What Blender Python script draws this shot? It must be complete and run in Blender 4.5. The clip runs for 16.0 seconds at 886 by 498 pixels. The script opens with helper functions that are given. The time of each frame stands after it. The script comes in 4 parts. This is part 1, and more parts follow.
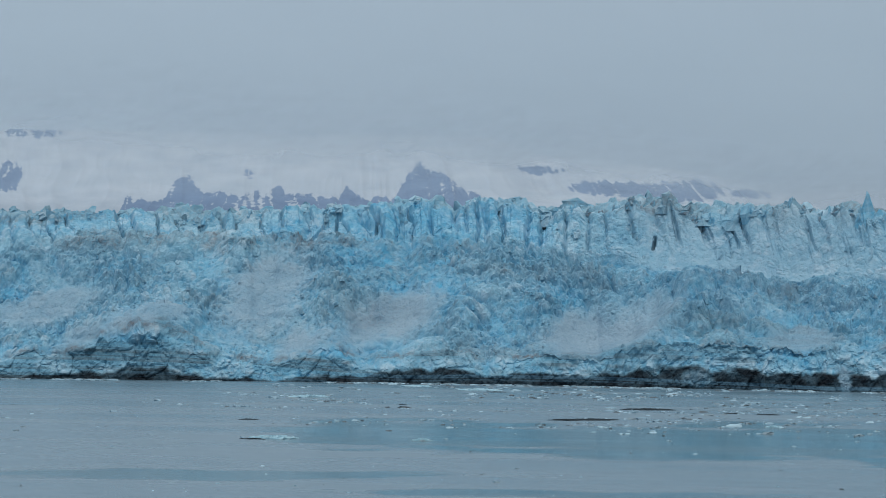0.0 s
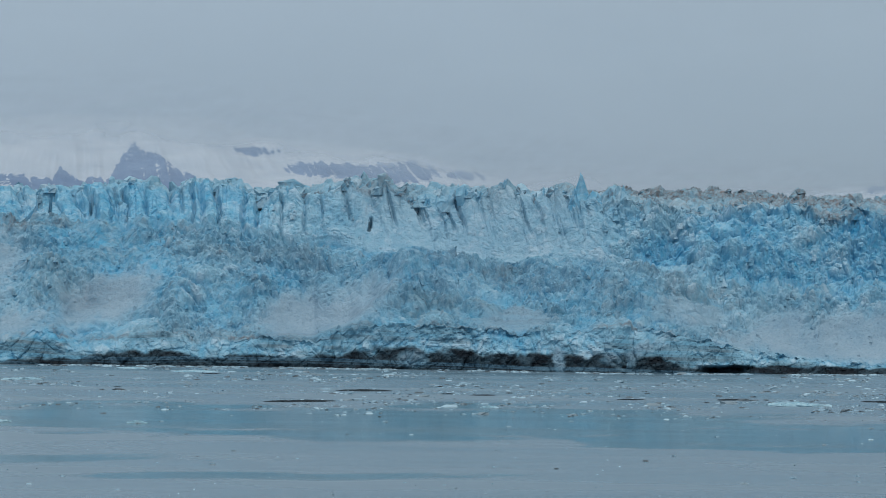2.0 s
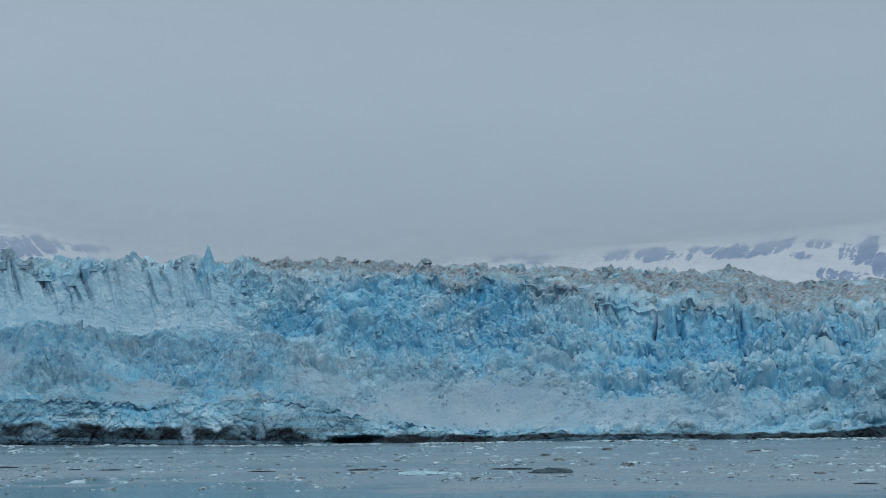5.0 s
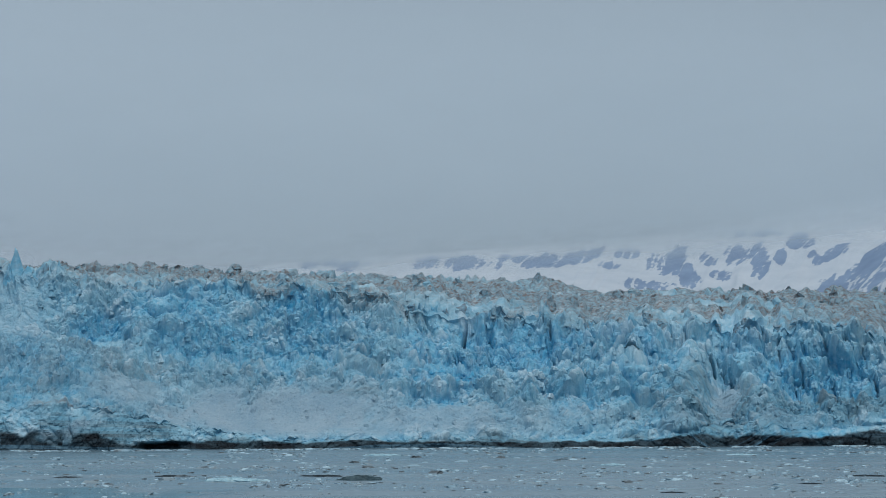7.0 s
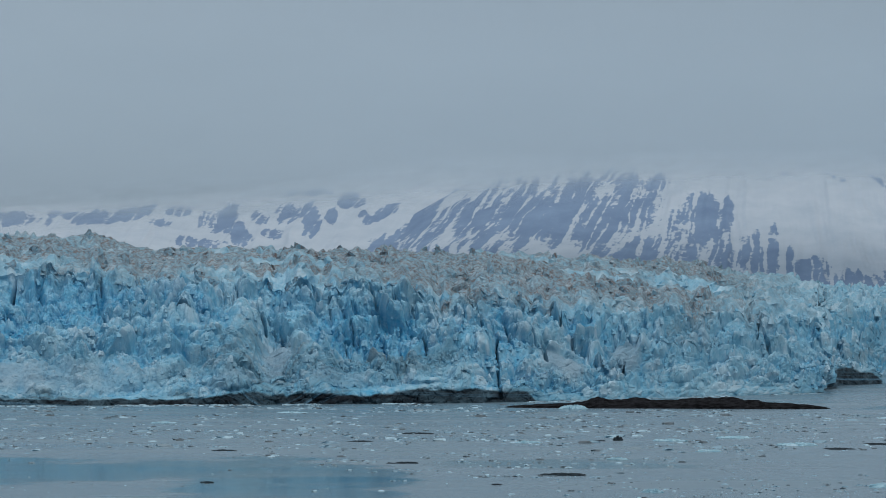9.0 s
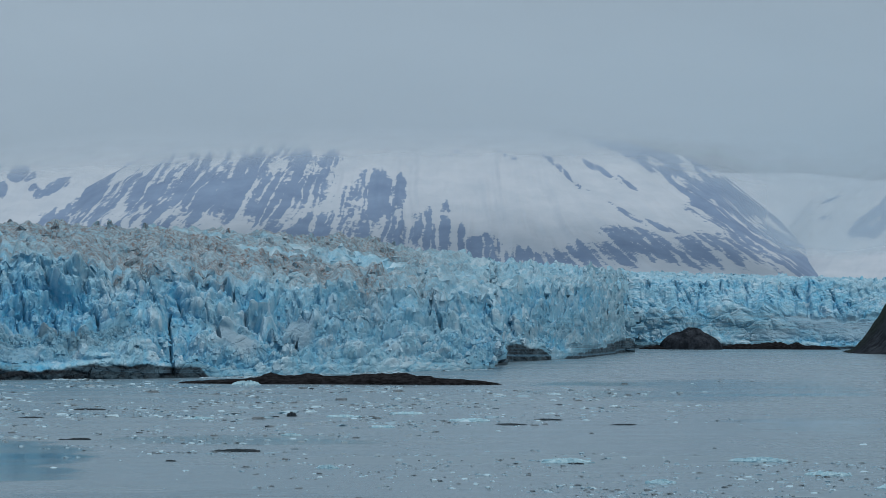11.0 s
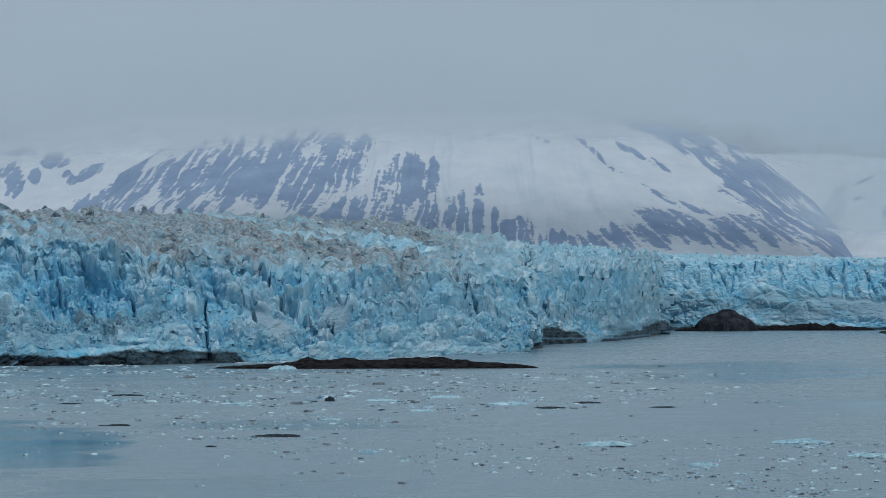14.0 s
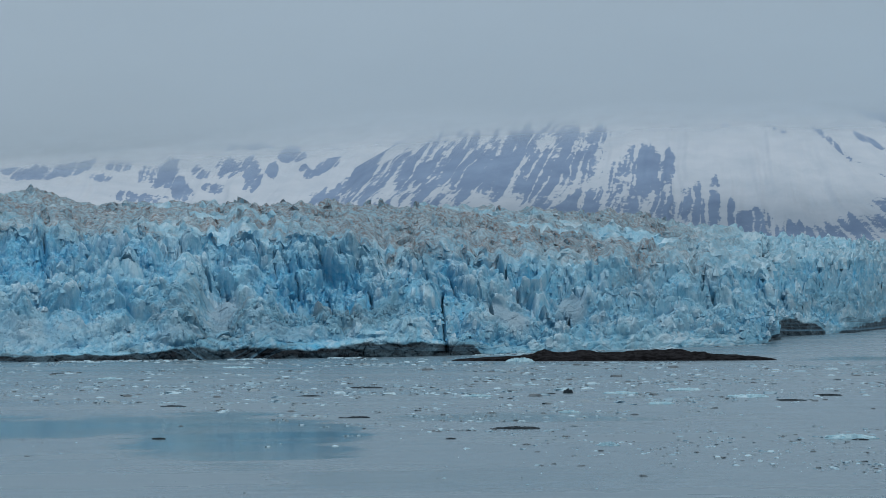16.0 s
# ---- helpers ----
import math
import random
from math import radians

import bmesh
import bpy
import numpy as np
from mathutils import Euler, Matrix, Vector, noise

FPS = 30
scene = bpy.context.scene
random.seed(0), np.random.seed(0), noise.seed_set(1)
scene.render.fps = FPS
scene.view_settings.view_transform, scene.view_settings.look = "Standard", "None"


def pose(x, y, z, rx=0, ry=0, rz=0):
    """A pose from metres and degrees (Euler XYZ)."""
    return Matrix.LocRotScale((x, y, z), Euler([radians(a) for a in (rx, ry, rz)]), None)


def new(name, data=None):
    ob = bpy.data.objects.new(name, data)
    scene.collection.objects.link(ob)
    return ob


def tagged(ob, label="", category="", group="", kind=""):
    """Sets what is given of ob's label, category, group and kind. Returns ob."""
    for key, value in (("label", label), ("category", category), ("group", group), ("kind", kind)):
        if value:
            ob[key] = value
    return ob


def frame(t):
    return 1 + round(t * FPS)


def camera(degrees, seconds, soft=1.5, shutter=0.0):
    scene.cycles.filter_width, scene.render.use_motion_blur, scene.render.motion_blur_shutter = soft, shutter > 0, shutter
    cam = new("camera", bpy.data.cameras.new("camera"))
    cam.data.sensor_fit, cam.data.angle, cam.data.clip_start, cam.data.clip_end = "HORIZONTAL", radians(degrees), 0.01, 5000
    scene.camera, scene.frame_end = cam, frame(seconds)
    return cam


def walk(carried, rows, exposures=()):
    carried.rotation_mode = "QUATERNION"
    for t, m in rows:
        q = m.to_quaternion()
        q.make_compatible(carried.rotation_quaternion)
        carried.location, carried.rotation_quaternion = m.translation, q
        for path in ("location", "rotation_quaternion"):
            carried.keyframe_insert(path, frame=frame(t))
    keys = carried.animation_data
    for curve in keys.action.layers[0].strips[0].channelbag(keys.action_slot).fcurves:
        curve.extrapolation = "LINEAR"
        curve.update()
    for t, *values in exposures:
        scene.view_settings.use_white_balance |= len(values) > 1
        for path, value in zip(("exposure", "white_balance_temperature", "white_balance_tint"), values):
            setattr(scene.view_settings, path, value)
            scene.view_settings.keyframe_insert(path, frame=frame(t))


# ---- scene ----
# The ship glides slowly past the ice while the camera pans: seconds, pan, tilt and lean in degrees.
DECK = 30.0                      # height of the eye above the water
PANS = [
    (0.0, -17.385, 1.565, 0.457),
    (0.5, -15.580, 1.510, 0.441),
    (1.0, -14.160, 1.447, 0.473),
    (1.5, -12.972, 1.329, 0.439),
    (2.0, -11.563, 1.220, 0.337),
    (2.5, -10.301, 1.208, 0.123),
    (3.0, -9.168, 1.310, -0.166),
    (3.5, -7.676, 1.572, -0.232),
    (4.0, -6.355, 1.969, -0.345),
    (4.5, -5.021, 2.383, -0.500),
    (4.7, -4.555, 2.525, -0.545),
    (6.8, -0.494, 2.899, -0.144),
    (7.0, -0.022, 2.790, -0.120),
    (7.5, 1.680, 2.500, -0.023),
    (8.0, 4.343, 2.309, 0.048),
    (8.5, 7.169, 2.137, 0.105),
    (9.0, 9.161, 1.929, 0.114),
    (9.5, 10.902, 1.703, 0.087),
    (10.0, 12.499, 1.594, 0.003),
    (10.2, 13.192, 1.576, 0.082),
    (12.3, 18.125, 1.291, 0.312),
    (12.5, 17.959, 1.250, 0.205),
    (13.0, 17.232, 1.193, 0.056),
    (13.5, 16.235, 1.179, -0.010),
    (14.0, 15.204, 1.120, -0.101),
    (14.5, 14.173, 1.005, -0.176),
    (15.0, 13.050, 0.902, -0.231),
    (15.5, 11.781, 0.901, -0.247),
    (16.0, 10.396, 0.975, -0.258),
]
cam = camera(18.0, 16.0, soft=0.75)
GLIDE, COURSE = 0.8, radians(-20)


def stand(t, pan, tilt, lean):
    s = GLIDE * (t - 9.0)
    return pose(s * math.sin(COURSE), s * math.cos(COURSE), DECK, 90 + tilt, 0, -pan) @ pose(0, 0, 0, 0, 0, lean)


walk(cam, [(t, stand(t, a, b, c)) for t, a, b, c in PANS], exposures=[(0.0, 0.0), (6.8, -0.03), (8.0, -0.10), (9.0, -0.13), (10.2, 0.0), (16.0, 0.0)])

# ---------------------------------------------------------------- world and light
SUN_UP, SUN_TURN = radians(48), radians(152)
world = bpy.data.worlds.new("overcast")
scene.world = world
world.use_nodes = True
wn, wl = world.node_tree.nodes, world.node_tree.links
wn.clear()
w_out = wn.new("ShaderNodeOutputWorld")
w_bg = wn.new("ShaderNodeBackground")
w_sky = wn.new("ShaderNodeTexSky")
w_sky.sky_type, w_sky.sun_disc = "NISHITA", False
w_sky.sun_elevation, w_sky.sun_rotation = SUN_UP, SUN_TURN
w_sky.dust_density, w_sky.ozone_density = 2.0, 3.0
w_co = wn.new("ShaderNodeTexCoord")
w_sep = wn.new("ShaderNodeSeparateXYZ")
w_ramp = wn.new("ShaderNodeValToRGB")
w_map = wn.new("ShaderNodeMapping")
w_map.inputs["Scale"].default_value = (5.0, 5.0, 8.0)
w_noise = wn.new("ShaderNodeTexNoise")
w_noise.inputs["Scale"].default_value, w_noise.inputs["Detail"].default_value = 1.0, 4.0
w_noise.inputs["Roughness"].default_value = 0.45
w_var = wn.new("ShaderNodeMapRange")
w_var.inputs["From Min"].default_value, w_var.inputs["From Max"].default_value = 0.3, 0.7
w_var.inputs["To Min"].default_value, w_var.inputs["To Max"].default_value = 0.985, 1.015
w_mul = wn.new("ShaderNodeMixRGB")
w_mul.blend_type, w_mul.inputs["Fac"].default_value = "MULTIPLY", 1.0
w_mix = wn.new("ShaderNodeMixRGB")
w_mix.inputs["Fac"].default_value = 0.95      # thick cloud lets little of the clear sky through
w_scale = wn.new("ShaderNodeMixRGB")
w_scale.blend_type, w_scale.inputs["Fac"].default_value = "MULTIPLY", 1.0
w_scale.inputs["Color2"].default_value = (0.1, 0.1, 0.1, 1)
ramp = w_ramp.color_ramp
ramp.elements[0].position, ramp.elements[0].color = 0.0, (0.34, 0.43, 0.53, 1)
ramp.elements[1].position, ramp.elements[1].color = 1.0, (0.80, 0.87, 0.92, 1)
for at, col in ((0.05, (0.335, 0.42, 0.515, 1)), (0.10, (0.305, 0.39, 0.485, 1)), (0.17, (0.32, 0.40, 0.48, 1)), (0.4, (0.54, 0.62, 0.70, 1))):
    ramp.elements.new(at).color = col
for a, b in ((w_co.outputs["Generated"], w_sep.inputs[0]), (w_sep.outputs["Z"], w_ramp.inputs["Fac"]),
             (w_co.outputs["Generated"], w_map.inputs["Vector"]), (w_map.outputs["Vector"], w_noise.inputs["Vector"]),
             (w_noise.outputs["Fac"], w_var.inputs["Value"]), (w_ramp.outputs["Color"], w_mul.inputs["Color1"]),
             (w_var.outputs["Result"], w_mul.inputs["Color2"]), (w_sky.outputs["Color"], w_scale.inputs["Color1"]),
             (w_scale.outputs["Color"], w_mix.inputs["Color1"]), (w_mul.outputs["Color"], w_mix.inputs["Color2"]),
             (w_mix.outputs["Color"], w_bg.inputs["Color"]), (w_bg.outputs["Background"], w_out.inputs["Surface"])):
    wl.new(a, b)
w_side = wn.new("ShaderNodeMapRange")
w_side.inputs["From Min"].default_value, w_side.inputs["From Max"].default_value = -0.6, 0.6
w_side.inputs["To Min"].default_value, w_side.inputs["To Max"].default_value = 1.18, 0.54
wl.new(w_sep.outputs["X"], w_side.inputs["Value"])
wl.new(w_side.outputs["Result"], w_bg.inputs["Strength"])

sun = new("sun", bpy.data.lights.new("sun", "SUN"))
sun.data.energy, sun.data.angle, sun.data.color = 1.2, radians(14), (1.0, 0.985, 0.965)
sun.matrix_world = pose(0, 0, 800, 90 - math.degrees(SUN_UP), 0, 180 - math.degrees(SUN_TURN))


# ---------------------------------------------------------------- noise on arrays
def hashed(ix, iy, iz, seed):
    h = (ix.astype(np.int64) * 374761393 + iy.astype(np.int64) * 668265263 + iz.astype(np.int64) * 2147483647 + seed * 1274126177) & 0xFFFFFFFF
    h = ((h ^ (h >> 13)) * 1274126177) & 0xFFFFFFFF
    h = ((h ^ (h >> 15)) * 2246822519) & 0xFFFFFFFF
    return ((h ^ (h >> 16)) & 0xFFFFFF) / float(0xFFFFFF)


def smooth_noise(x, y, z, seed=0):
    """Value noise, -1 to 1."""
    fx, fy, fz = np.floor(x), np.floor(y), np.floor(z)
    tx, ty, tz = x - fx, y - fy, z - fz
    tx, ty, tz = (t * t * t * (t * (t * 6 - 15) + 10) for t in (tx, ty, tz))
    total = 0.0
    for cx in (0, 1):
        for cy in (0, 1):
            for cz in (0, 1):
                w = (tx if cx else 1 - tx) * (ty if cy else 1 - ty) * (tz if cz else 1 - tz)
                total = total + w * hashed(fx + cx, fy + cy, fz + cz, seed)
    return total * 2 - 1


def fbm(x, y, z, octaves=4, gain=0.5, seed=0, ridged=False):
    total, amp, norm = 0.0, 1.0, 0.0
    for k in range(octaves):
        n = smooth_noise(x * 2 ** k + 17.3 * k, y * 2 ** k - 9.1 * k, z * 2 ** k + 4.7 * k, seed + k)
        if ridged:
            n = 1 - 2 * np.abs(n)
        total, norm, amp = total + amp * n, norm + amp, amp * gain
    return total / norm


def cells(x, y, z, seed=0):
    """Cellular noise: distance to the nearest and second nearest seed, the nearest cell's random number, and a plane of random tilt through that cell."""
    fx, fy, fz = np.floor(x), np.floor(y), np.floor(z)
    f1, f2, key = np.full(x.shape, 9.0), np.full(x.shape, 9.0), np.zeros(x.shape, np.int64)
    ox, oy, oz = np.zeros(x.shape), np.zeros(x.shape), np.zeros(x.shape)
    for cx in (-1, 0, 1):
        for cy in (-1, 0, 1):
            for cz in (-1, 0, 1):
                gx, gy, gz = fx + cx, fy + cy, fz + cz
                h = (hashed(gx, gy, gz, seed) * 0xFFFFFF).astype(np.int64)
                ax, ay, az = gx + (h & 255) / 255.0 - x, gy + ((h >> 8) & 255) / 255.0 - y, gz + ((h >> 16) & 255) / 255.0 - z
                d = ax * ax + ay * ay + az * az
                near = d < f1
                f2 = np.where(near, f1, np.minimum(f2, d))
                f1, key = np.where(near, d, f1), np.where(near, h, key)
                ox, oy, oz = np.where(near, ax, ox), np.where(near, ay, oy), np.where(near, az, oz)
    own = hashed(key, key >> 3, key >> 7, seed + 3)
    tilt = (hashed(key, key, 0 * key, seed + 4) - 0.5) * ox + (hashed(key, 0 * key, key, seed + 5) - 0.5) * oz + (hashed(0 * key, key, key, seed + 6) - 0.5) * oy
    return np.sqrt(f1), np.sqrt(f2), own, 2.4 * tilt


def step(a, b, x):
    t = np.clip((x - a) / (b - a), 0, 1)
    return t * t * (3 - 2 * t)


def table(rows, x):
    return np.interp(x, [r[0] for r in rows], [r[1] for r in rows])


def sheet(name, x, y, z, material, masks=None, parent=None, smooth=True, closed=False):
    """A grid mesh from three arrays of one shape, with named point attributes."""
    n, m = x.shape
    verts = np.stack([x, y, z], -1).reshape(-1, 3)
    idx = np.arange(n * m).reshape(n, m)
    quads = np.stack([idx[:-1, :-1], idx[1:, :-1], idx[1:, 1:], idx[:-1, 1:]], -1).reshape(-1, 4)
    me = bpy.data.meshes.new(name)
    me.vertices.add(len(verts))
    me.vertices.foreach_set("co", verts.ravel().astype(np.float32))
    me.loops.add(quads.size)
    me.loops.foreach_set("vertex_index", quads.ravel().astype(np.int32))
    me.polygons.add(len(quads))
    me.polygons.foreach_set("loop_start", np.arange(0, quads.size, 4, dtype=np.int32))
    me.polygons.foreach_set("use_smooth", np.full(len(quads), smooth))
    me.update(calc_edges=True)
    for key, values in (masks or {}).items():
        at = me.attributes.new(key, "FLOAT", "POINT")
        at.data.foreach_set("value", values.ravel().astype(np.float32))
    me.materials.append(material)
    ob = new(name, me)
    ob.parent = parent
    return ob


# ---------------------------------------------------------------- materials
class Nodes:
    """Short ways to write a node material."""

    def __init__(self, name):
        self.mat = bpy.data.materials.new(name)
        self.mat.use_nodes = True
        self.tree = self.mat.node_tree
        self.bsdf = self.tree.nodes["Principled BSDF"]
        self.out = self.tree.nodes["Material Output"]
        geo = self.tree.nodes.new("ShaderNodeNewGeometry")
        self.place = geo.outputs["Position"]
        self.island = geo.outputs["Random Per Island"]
        self.normal = geo.outputs["Normal"]

    def node(self, kind, **values):
        n = self.tree.nodes.new(kind)
        for k, v in values.items():
            self.put(n.inputs[k.replace("_", " ")], v)
        return n

    def put(self, socket, v):
        if isinstance(v, bpy.types.NodeSocket):
            self.tree.links.new(v, socket)
        else:
            socket.default_value = v

    def attr(self, key):
        n = self.tree.nodes.new("ShaderNodeAttribute")
        n.attribute_name = key
        return n.outputs["Fac"]

    def scaled(self, sx, sy, sz, vector=None):
        n = self.tree.nodes.new("ShaderNodeMapping")
        self.put(n.inputs["Vector"], vector or self.place)
        n.inputs["Scale"].default_value = (sx, sy, sz)
        return n.outputs["Vector"]

    def noise(self, vector, scale=1.0, detail=4.0, rough=0.55, lo=0.3, hi=0.7):
        n = self.node("ShaderNodeTexNoise", Vector=vector, Scale=scale, Detail=detail, Roughness=rough)
        return self.range(n.outputs["Fac"], lo, hi)

    def range(self, v, lo, hi, to_lo=0.0, to_hi=1.0):
        n = self.node("ShaderNodeMapRange")
        self.put(n.inputs["Value"], v)
        for k, w in (("From Min", lo), ("From Max", hi), ("To Min", to_lo), ("To Max", to_hi)):
            n.inputs[k].default_value = w
        return n.outputs["Result"]

    def mix(self, fac, a, b, how="MIX"):
        n = self.tree.nodes.new("ShaderNodeMixRGB")
        n.blend_type = how
        for s, v in zip(n.inputs, (fac, a, b)):
            self.put(s, (*v, 1) if isinstance(v, tuple) and len(v) == 3 else v)
        return n.outputs["Color"]

    def math(self, how, a, b=0.0):
        n = self.tree.nodes.new("ShaderNodeMath")
        n.operation = how
        self.put(n.inputs[0], a)
        self.put(n.inputs[1], b)
        return n.outputs[0]

    def bump(self, height, distance, strength=1.0):
        n = self.node("ShaderNodeBump", Height=height, Distance=distance, Strength=strength)
        if self.bsdf.inputs["Normal"].is_linked:
            self.put(n.inputs["Normal"], self.bsdf.inputs["Normal"].links[0].from_socket)
        self.put(self.bsdf.inputs["Normal"], n.outputs["Normal"])

    def surface(self, color, rough=0.6, **more):
        self.put(self.bsdf.inputs["Base Color"], (*color, 1) if isinstance(color, tuple) else color)
        self.put(self.bsdf.inputs["Roughness"], rough)
        for k, v in more.items():
            self.put(self.bsdf.inputs[k.replace("_", " ")], v)
        return self.mat


def glacier_ice():
    """Dense blue ice, white crushed ice, brown rock flour on top and dark sediment at the foot, mixed by the mesh's masks."""
    n = Nodes("glacier_ice")
    fine = n.noise(n.scaled(0.9, 0.9, 0.9), detail=6.0, rough=0.65)
    mid = n.noise(n.scaled(0.16, 0.16, 0.16), detail=5.0, rough=0.6)
    streak = n.noise(n.scaled(0.3, 0.3, 0.25), detail=5.0, rough=0.65, lo=0.42, hi=0.68)
    bed = n.tree.nodes.new("ShaderNodeCombineXYZ")
    n.put(bed.inputs["Z"], n.attr("bed"))
    layer = n.noise(bed.outputs[0], scale=0.27, detail=3.0, rough=0.65, lo=0.36, hi=0.64)
    blotch = n.noise(n.scaled(0.07, 0.07, 0.14), detail=5.0, rough=0.65, lo=0.4, hi=0.62)
    speck = n.noise(n.scaled(0.45, 0.45, 0.45), detail=5.0, rough=0.7, lo=0.42, hi=0.62)
    tint = n.noise(n.scaled(0.045, 0.045, 0.06), detail=5.0, rough=0.6, lo=0.35, hi=0.65)
    blue = n.mix(mid, (0.045, 0.33, 0.56), (0.135, 0.49, 0.70))
    pale = n.mix(mid, (0.135, 0.37, 0.52), (0.29, 0.535, 0.66))
    pale = n.mix(n.math("MULTIPLY", tint, 0.3), pale, (0.52, 0.71, 0.79))
    pale = n.mix(n.range(n.attr("tone"), 0.42, 0.78, 0.0, 0.7), pale, (0.55, 0.71, 0.80))
    pale = n.mix(n.math("MULTIPLY", n.attr("dull"), 0.75), pale, n.mix(mid, (0.072, 0.20, 0.32), (0.135, 0.335, 0.47)))
    ice = n.mix(n.attr("blue"), pale, blue)
    ice = n.mix(n.math("MULTIPLY", streak, 0.38), ice, (0.52, 0.69, 0.78))
    snow = n.mix(n.mix(0.5, fine, tint), (0.20, 0.335, 0.44), (0.35, 0.465, 0.545))
    ice = n.mix(n.attr("crushed"), ice, snow)
    earth = n.mix(n.mix(0.5, fine, mid), (0.046, 0.037, 0.036), (0.27, 0.230, 0.224))
    ice = n.mix(n.math("MULTIPLY", n.attr("dirt"), n.range(speck, 0.0, 1.0, 0.35, 1.0)), ice, earth)
    strata = n.mix(n.range(layer, 0.25, 0.7), (0.058, 0.078, 0.090), (0.13, 0.33, 0.46))
    strata = n.mix(n.math("MULTIPLY", blotch, 0.4), strata, (0.24, 0.45, 0.57))
    ice = n.mix(n.math("MULTIPLY", n.attr("strata"), 0.85), ice, strata)
    foot = n.mix(n.range(layer, 0.55, 0.95), (0.010, 0.015, 0.021), (0.09, 0.19, 0.27))
    foot = n.mix(n.math("MULTIPLY", blotch, 0.26), foot, (0.18, 0.33, 0.42))
    ice = n.mix(n.attr("foot"), ice, foot)
    n.bump(fine, 0.6, 0.6)
    return n.surface(ice, n.range(n.attr("crushed"), 0, 1, 0.5, 0.85), IOR=1.31, Specular_IOR_Level=0.3)


def sea_water():
    """Silty water; ripples break its mirror except on the slicks."""
    n = Nodes("silty_sea_water")
    ripple = n.noise(n.scaled(0.30, 0.9, 1.0), detail=4.0, rough=0.6)
    chop = n.noise(n.scaled(0.03, 0.12, 1.0), detail=4.0, rough=0.55)
    swell = n.noise(n.scaled(0.006, 0.02, 1.0), detail=4.0)
    still = n.attr("calm")
    color = n.mix(swell, (0.118, 0.200, 0.252), (0.165, 0.245, 0.300))
    # the slicks' dark teal reflection of the ice is partly put into their colour
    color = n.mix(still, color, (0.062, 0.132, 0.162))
    n.bump(ripple, 0.05, n.range(still, 0, 1, 0.35, 0.06))
    n.bump(chop, 0.12, n.range(still, 0, 1, 0.22, 0.04))
    rough = n.math("ADD", n.range(still, 0, 1, 0.25, 0.11), n.range(swell, 0, 1, -0.05, 0.07))
    return n.surface(color, rough, IOR=1.33)


def mountain_rock():
    """Rock with old snow, by the mesh's own snow mask; the rock colour includes distance haze."""
    n = Nodes("hazed_rock_and_snow")
    grain = n.noise(n.scaled(0.02, 0.02, 0.02), detail=6.0, rough=0.6)
    fine = n.noise(n.scaled(0.08, 0.08, 0.08), detail=5.0, rough=0.65)
    # haze of the distance is put into the rock's pale blue
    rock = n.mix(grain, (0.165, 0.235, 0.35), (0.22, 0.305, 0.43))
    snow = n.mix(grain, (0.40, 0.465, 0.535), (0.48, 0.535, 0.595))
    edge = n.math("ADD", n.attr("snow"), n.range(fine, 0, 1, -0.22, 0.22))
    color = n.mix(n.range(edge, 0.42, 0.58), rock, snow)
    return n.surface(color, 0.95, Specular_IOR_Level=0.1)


def cliff_rock():
    n = Nodes("dark_wet_cliff_rock")
    grain = n.noise(n.scaled(0.09, 0.09, 0.05), detail=7.0, rough=0.7)
    fine = n.noise(n.scaled(0.35, 0.35, 0.35), detail=6.0, rough=0.65)
    stone = n.mix(n.range(grain, 0.35, 0.95), (0.008, 0.012, 0.018), (0.052, 0.063, 0.080))
    moss = n.mix(fine, (0.010, 0.018, 0.015), (0.026, 0.040, 0.030))
    color = n.mix(n.attr("green"), stone, moss)
    n.bump(fine, 2.0, 0.7)
    return n.surface(color, 0.9, Specular_IOR_Level=0.1)


def bar_rock():
    n = Nodes("wet_brown_rock")
    grain = n.noise(n.scaled(0.35, 0.35, 0.9), detail=6.0, rough=0.65)
    color = n.mix(n.range(grain, 0.36, 0.66), (0.002, 0.002, 0.003), (0.016, 0.016, 0.019))
    n.bump(grain, 0.8, 0.7)
    return n.surface(color, 0.85, Specular_IOR_Level=0.08)


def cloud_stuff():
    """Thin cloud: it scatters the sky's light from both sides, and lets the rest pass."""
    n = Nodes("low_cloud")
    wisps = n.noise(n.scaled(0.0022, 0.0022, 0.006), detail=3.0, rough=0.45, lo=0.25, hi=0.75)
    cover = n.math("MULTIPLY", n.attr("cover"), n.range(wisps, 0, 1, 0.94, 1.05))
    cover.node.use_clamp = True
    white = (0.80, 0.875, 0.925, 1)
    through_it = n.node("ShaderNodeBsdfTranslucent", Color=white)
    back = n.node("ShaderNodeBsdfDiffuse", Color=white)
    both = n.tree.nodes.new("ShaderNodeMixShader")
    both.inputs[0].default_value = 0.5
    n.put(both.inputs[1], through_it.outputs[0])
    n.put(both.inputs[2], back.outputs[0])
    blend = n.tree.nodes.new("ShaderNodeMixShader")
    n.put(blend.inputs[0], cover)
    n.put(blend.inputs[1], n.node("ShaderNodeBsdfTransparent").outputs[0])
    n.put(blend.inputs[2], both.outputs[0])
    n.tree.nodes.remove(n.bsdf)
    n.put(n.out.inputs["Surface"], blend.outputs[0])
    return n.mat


def floe_ice(name, low, high):
    n = Nodes(name)
    grain = n.noise(n.scaled(0.7, 0.7, 1.2), detail=5.0, rough=0.65)
    n.bump(grain, 0.4, 0.7)
    return n.surface(n.mix(grain, low, high), 0.8, Specular_IOR_Level=0.15)


ICE, SEA, HAZED_ROCK, CLIFF, BAR, CLOUD = glacier_ice(), sea_water(), mountain_rock(), cliff_rock(), bar_rock(), cloud_stuff()

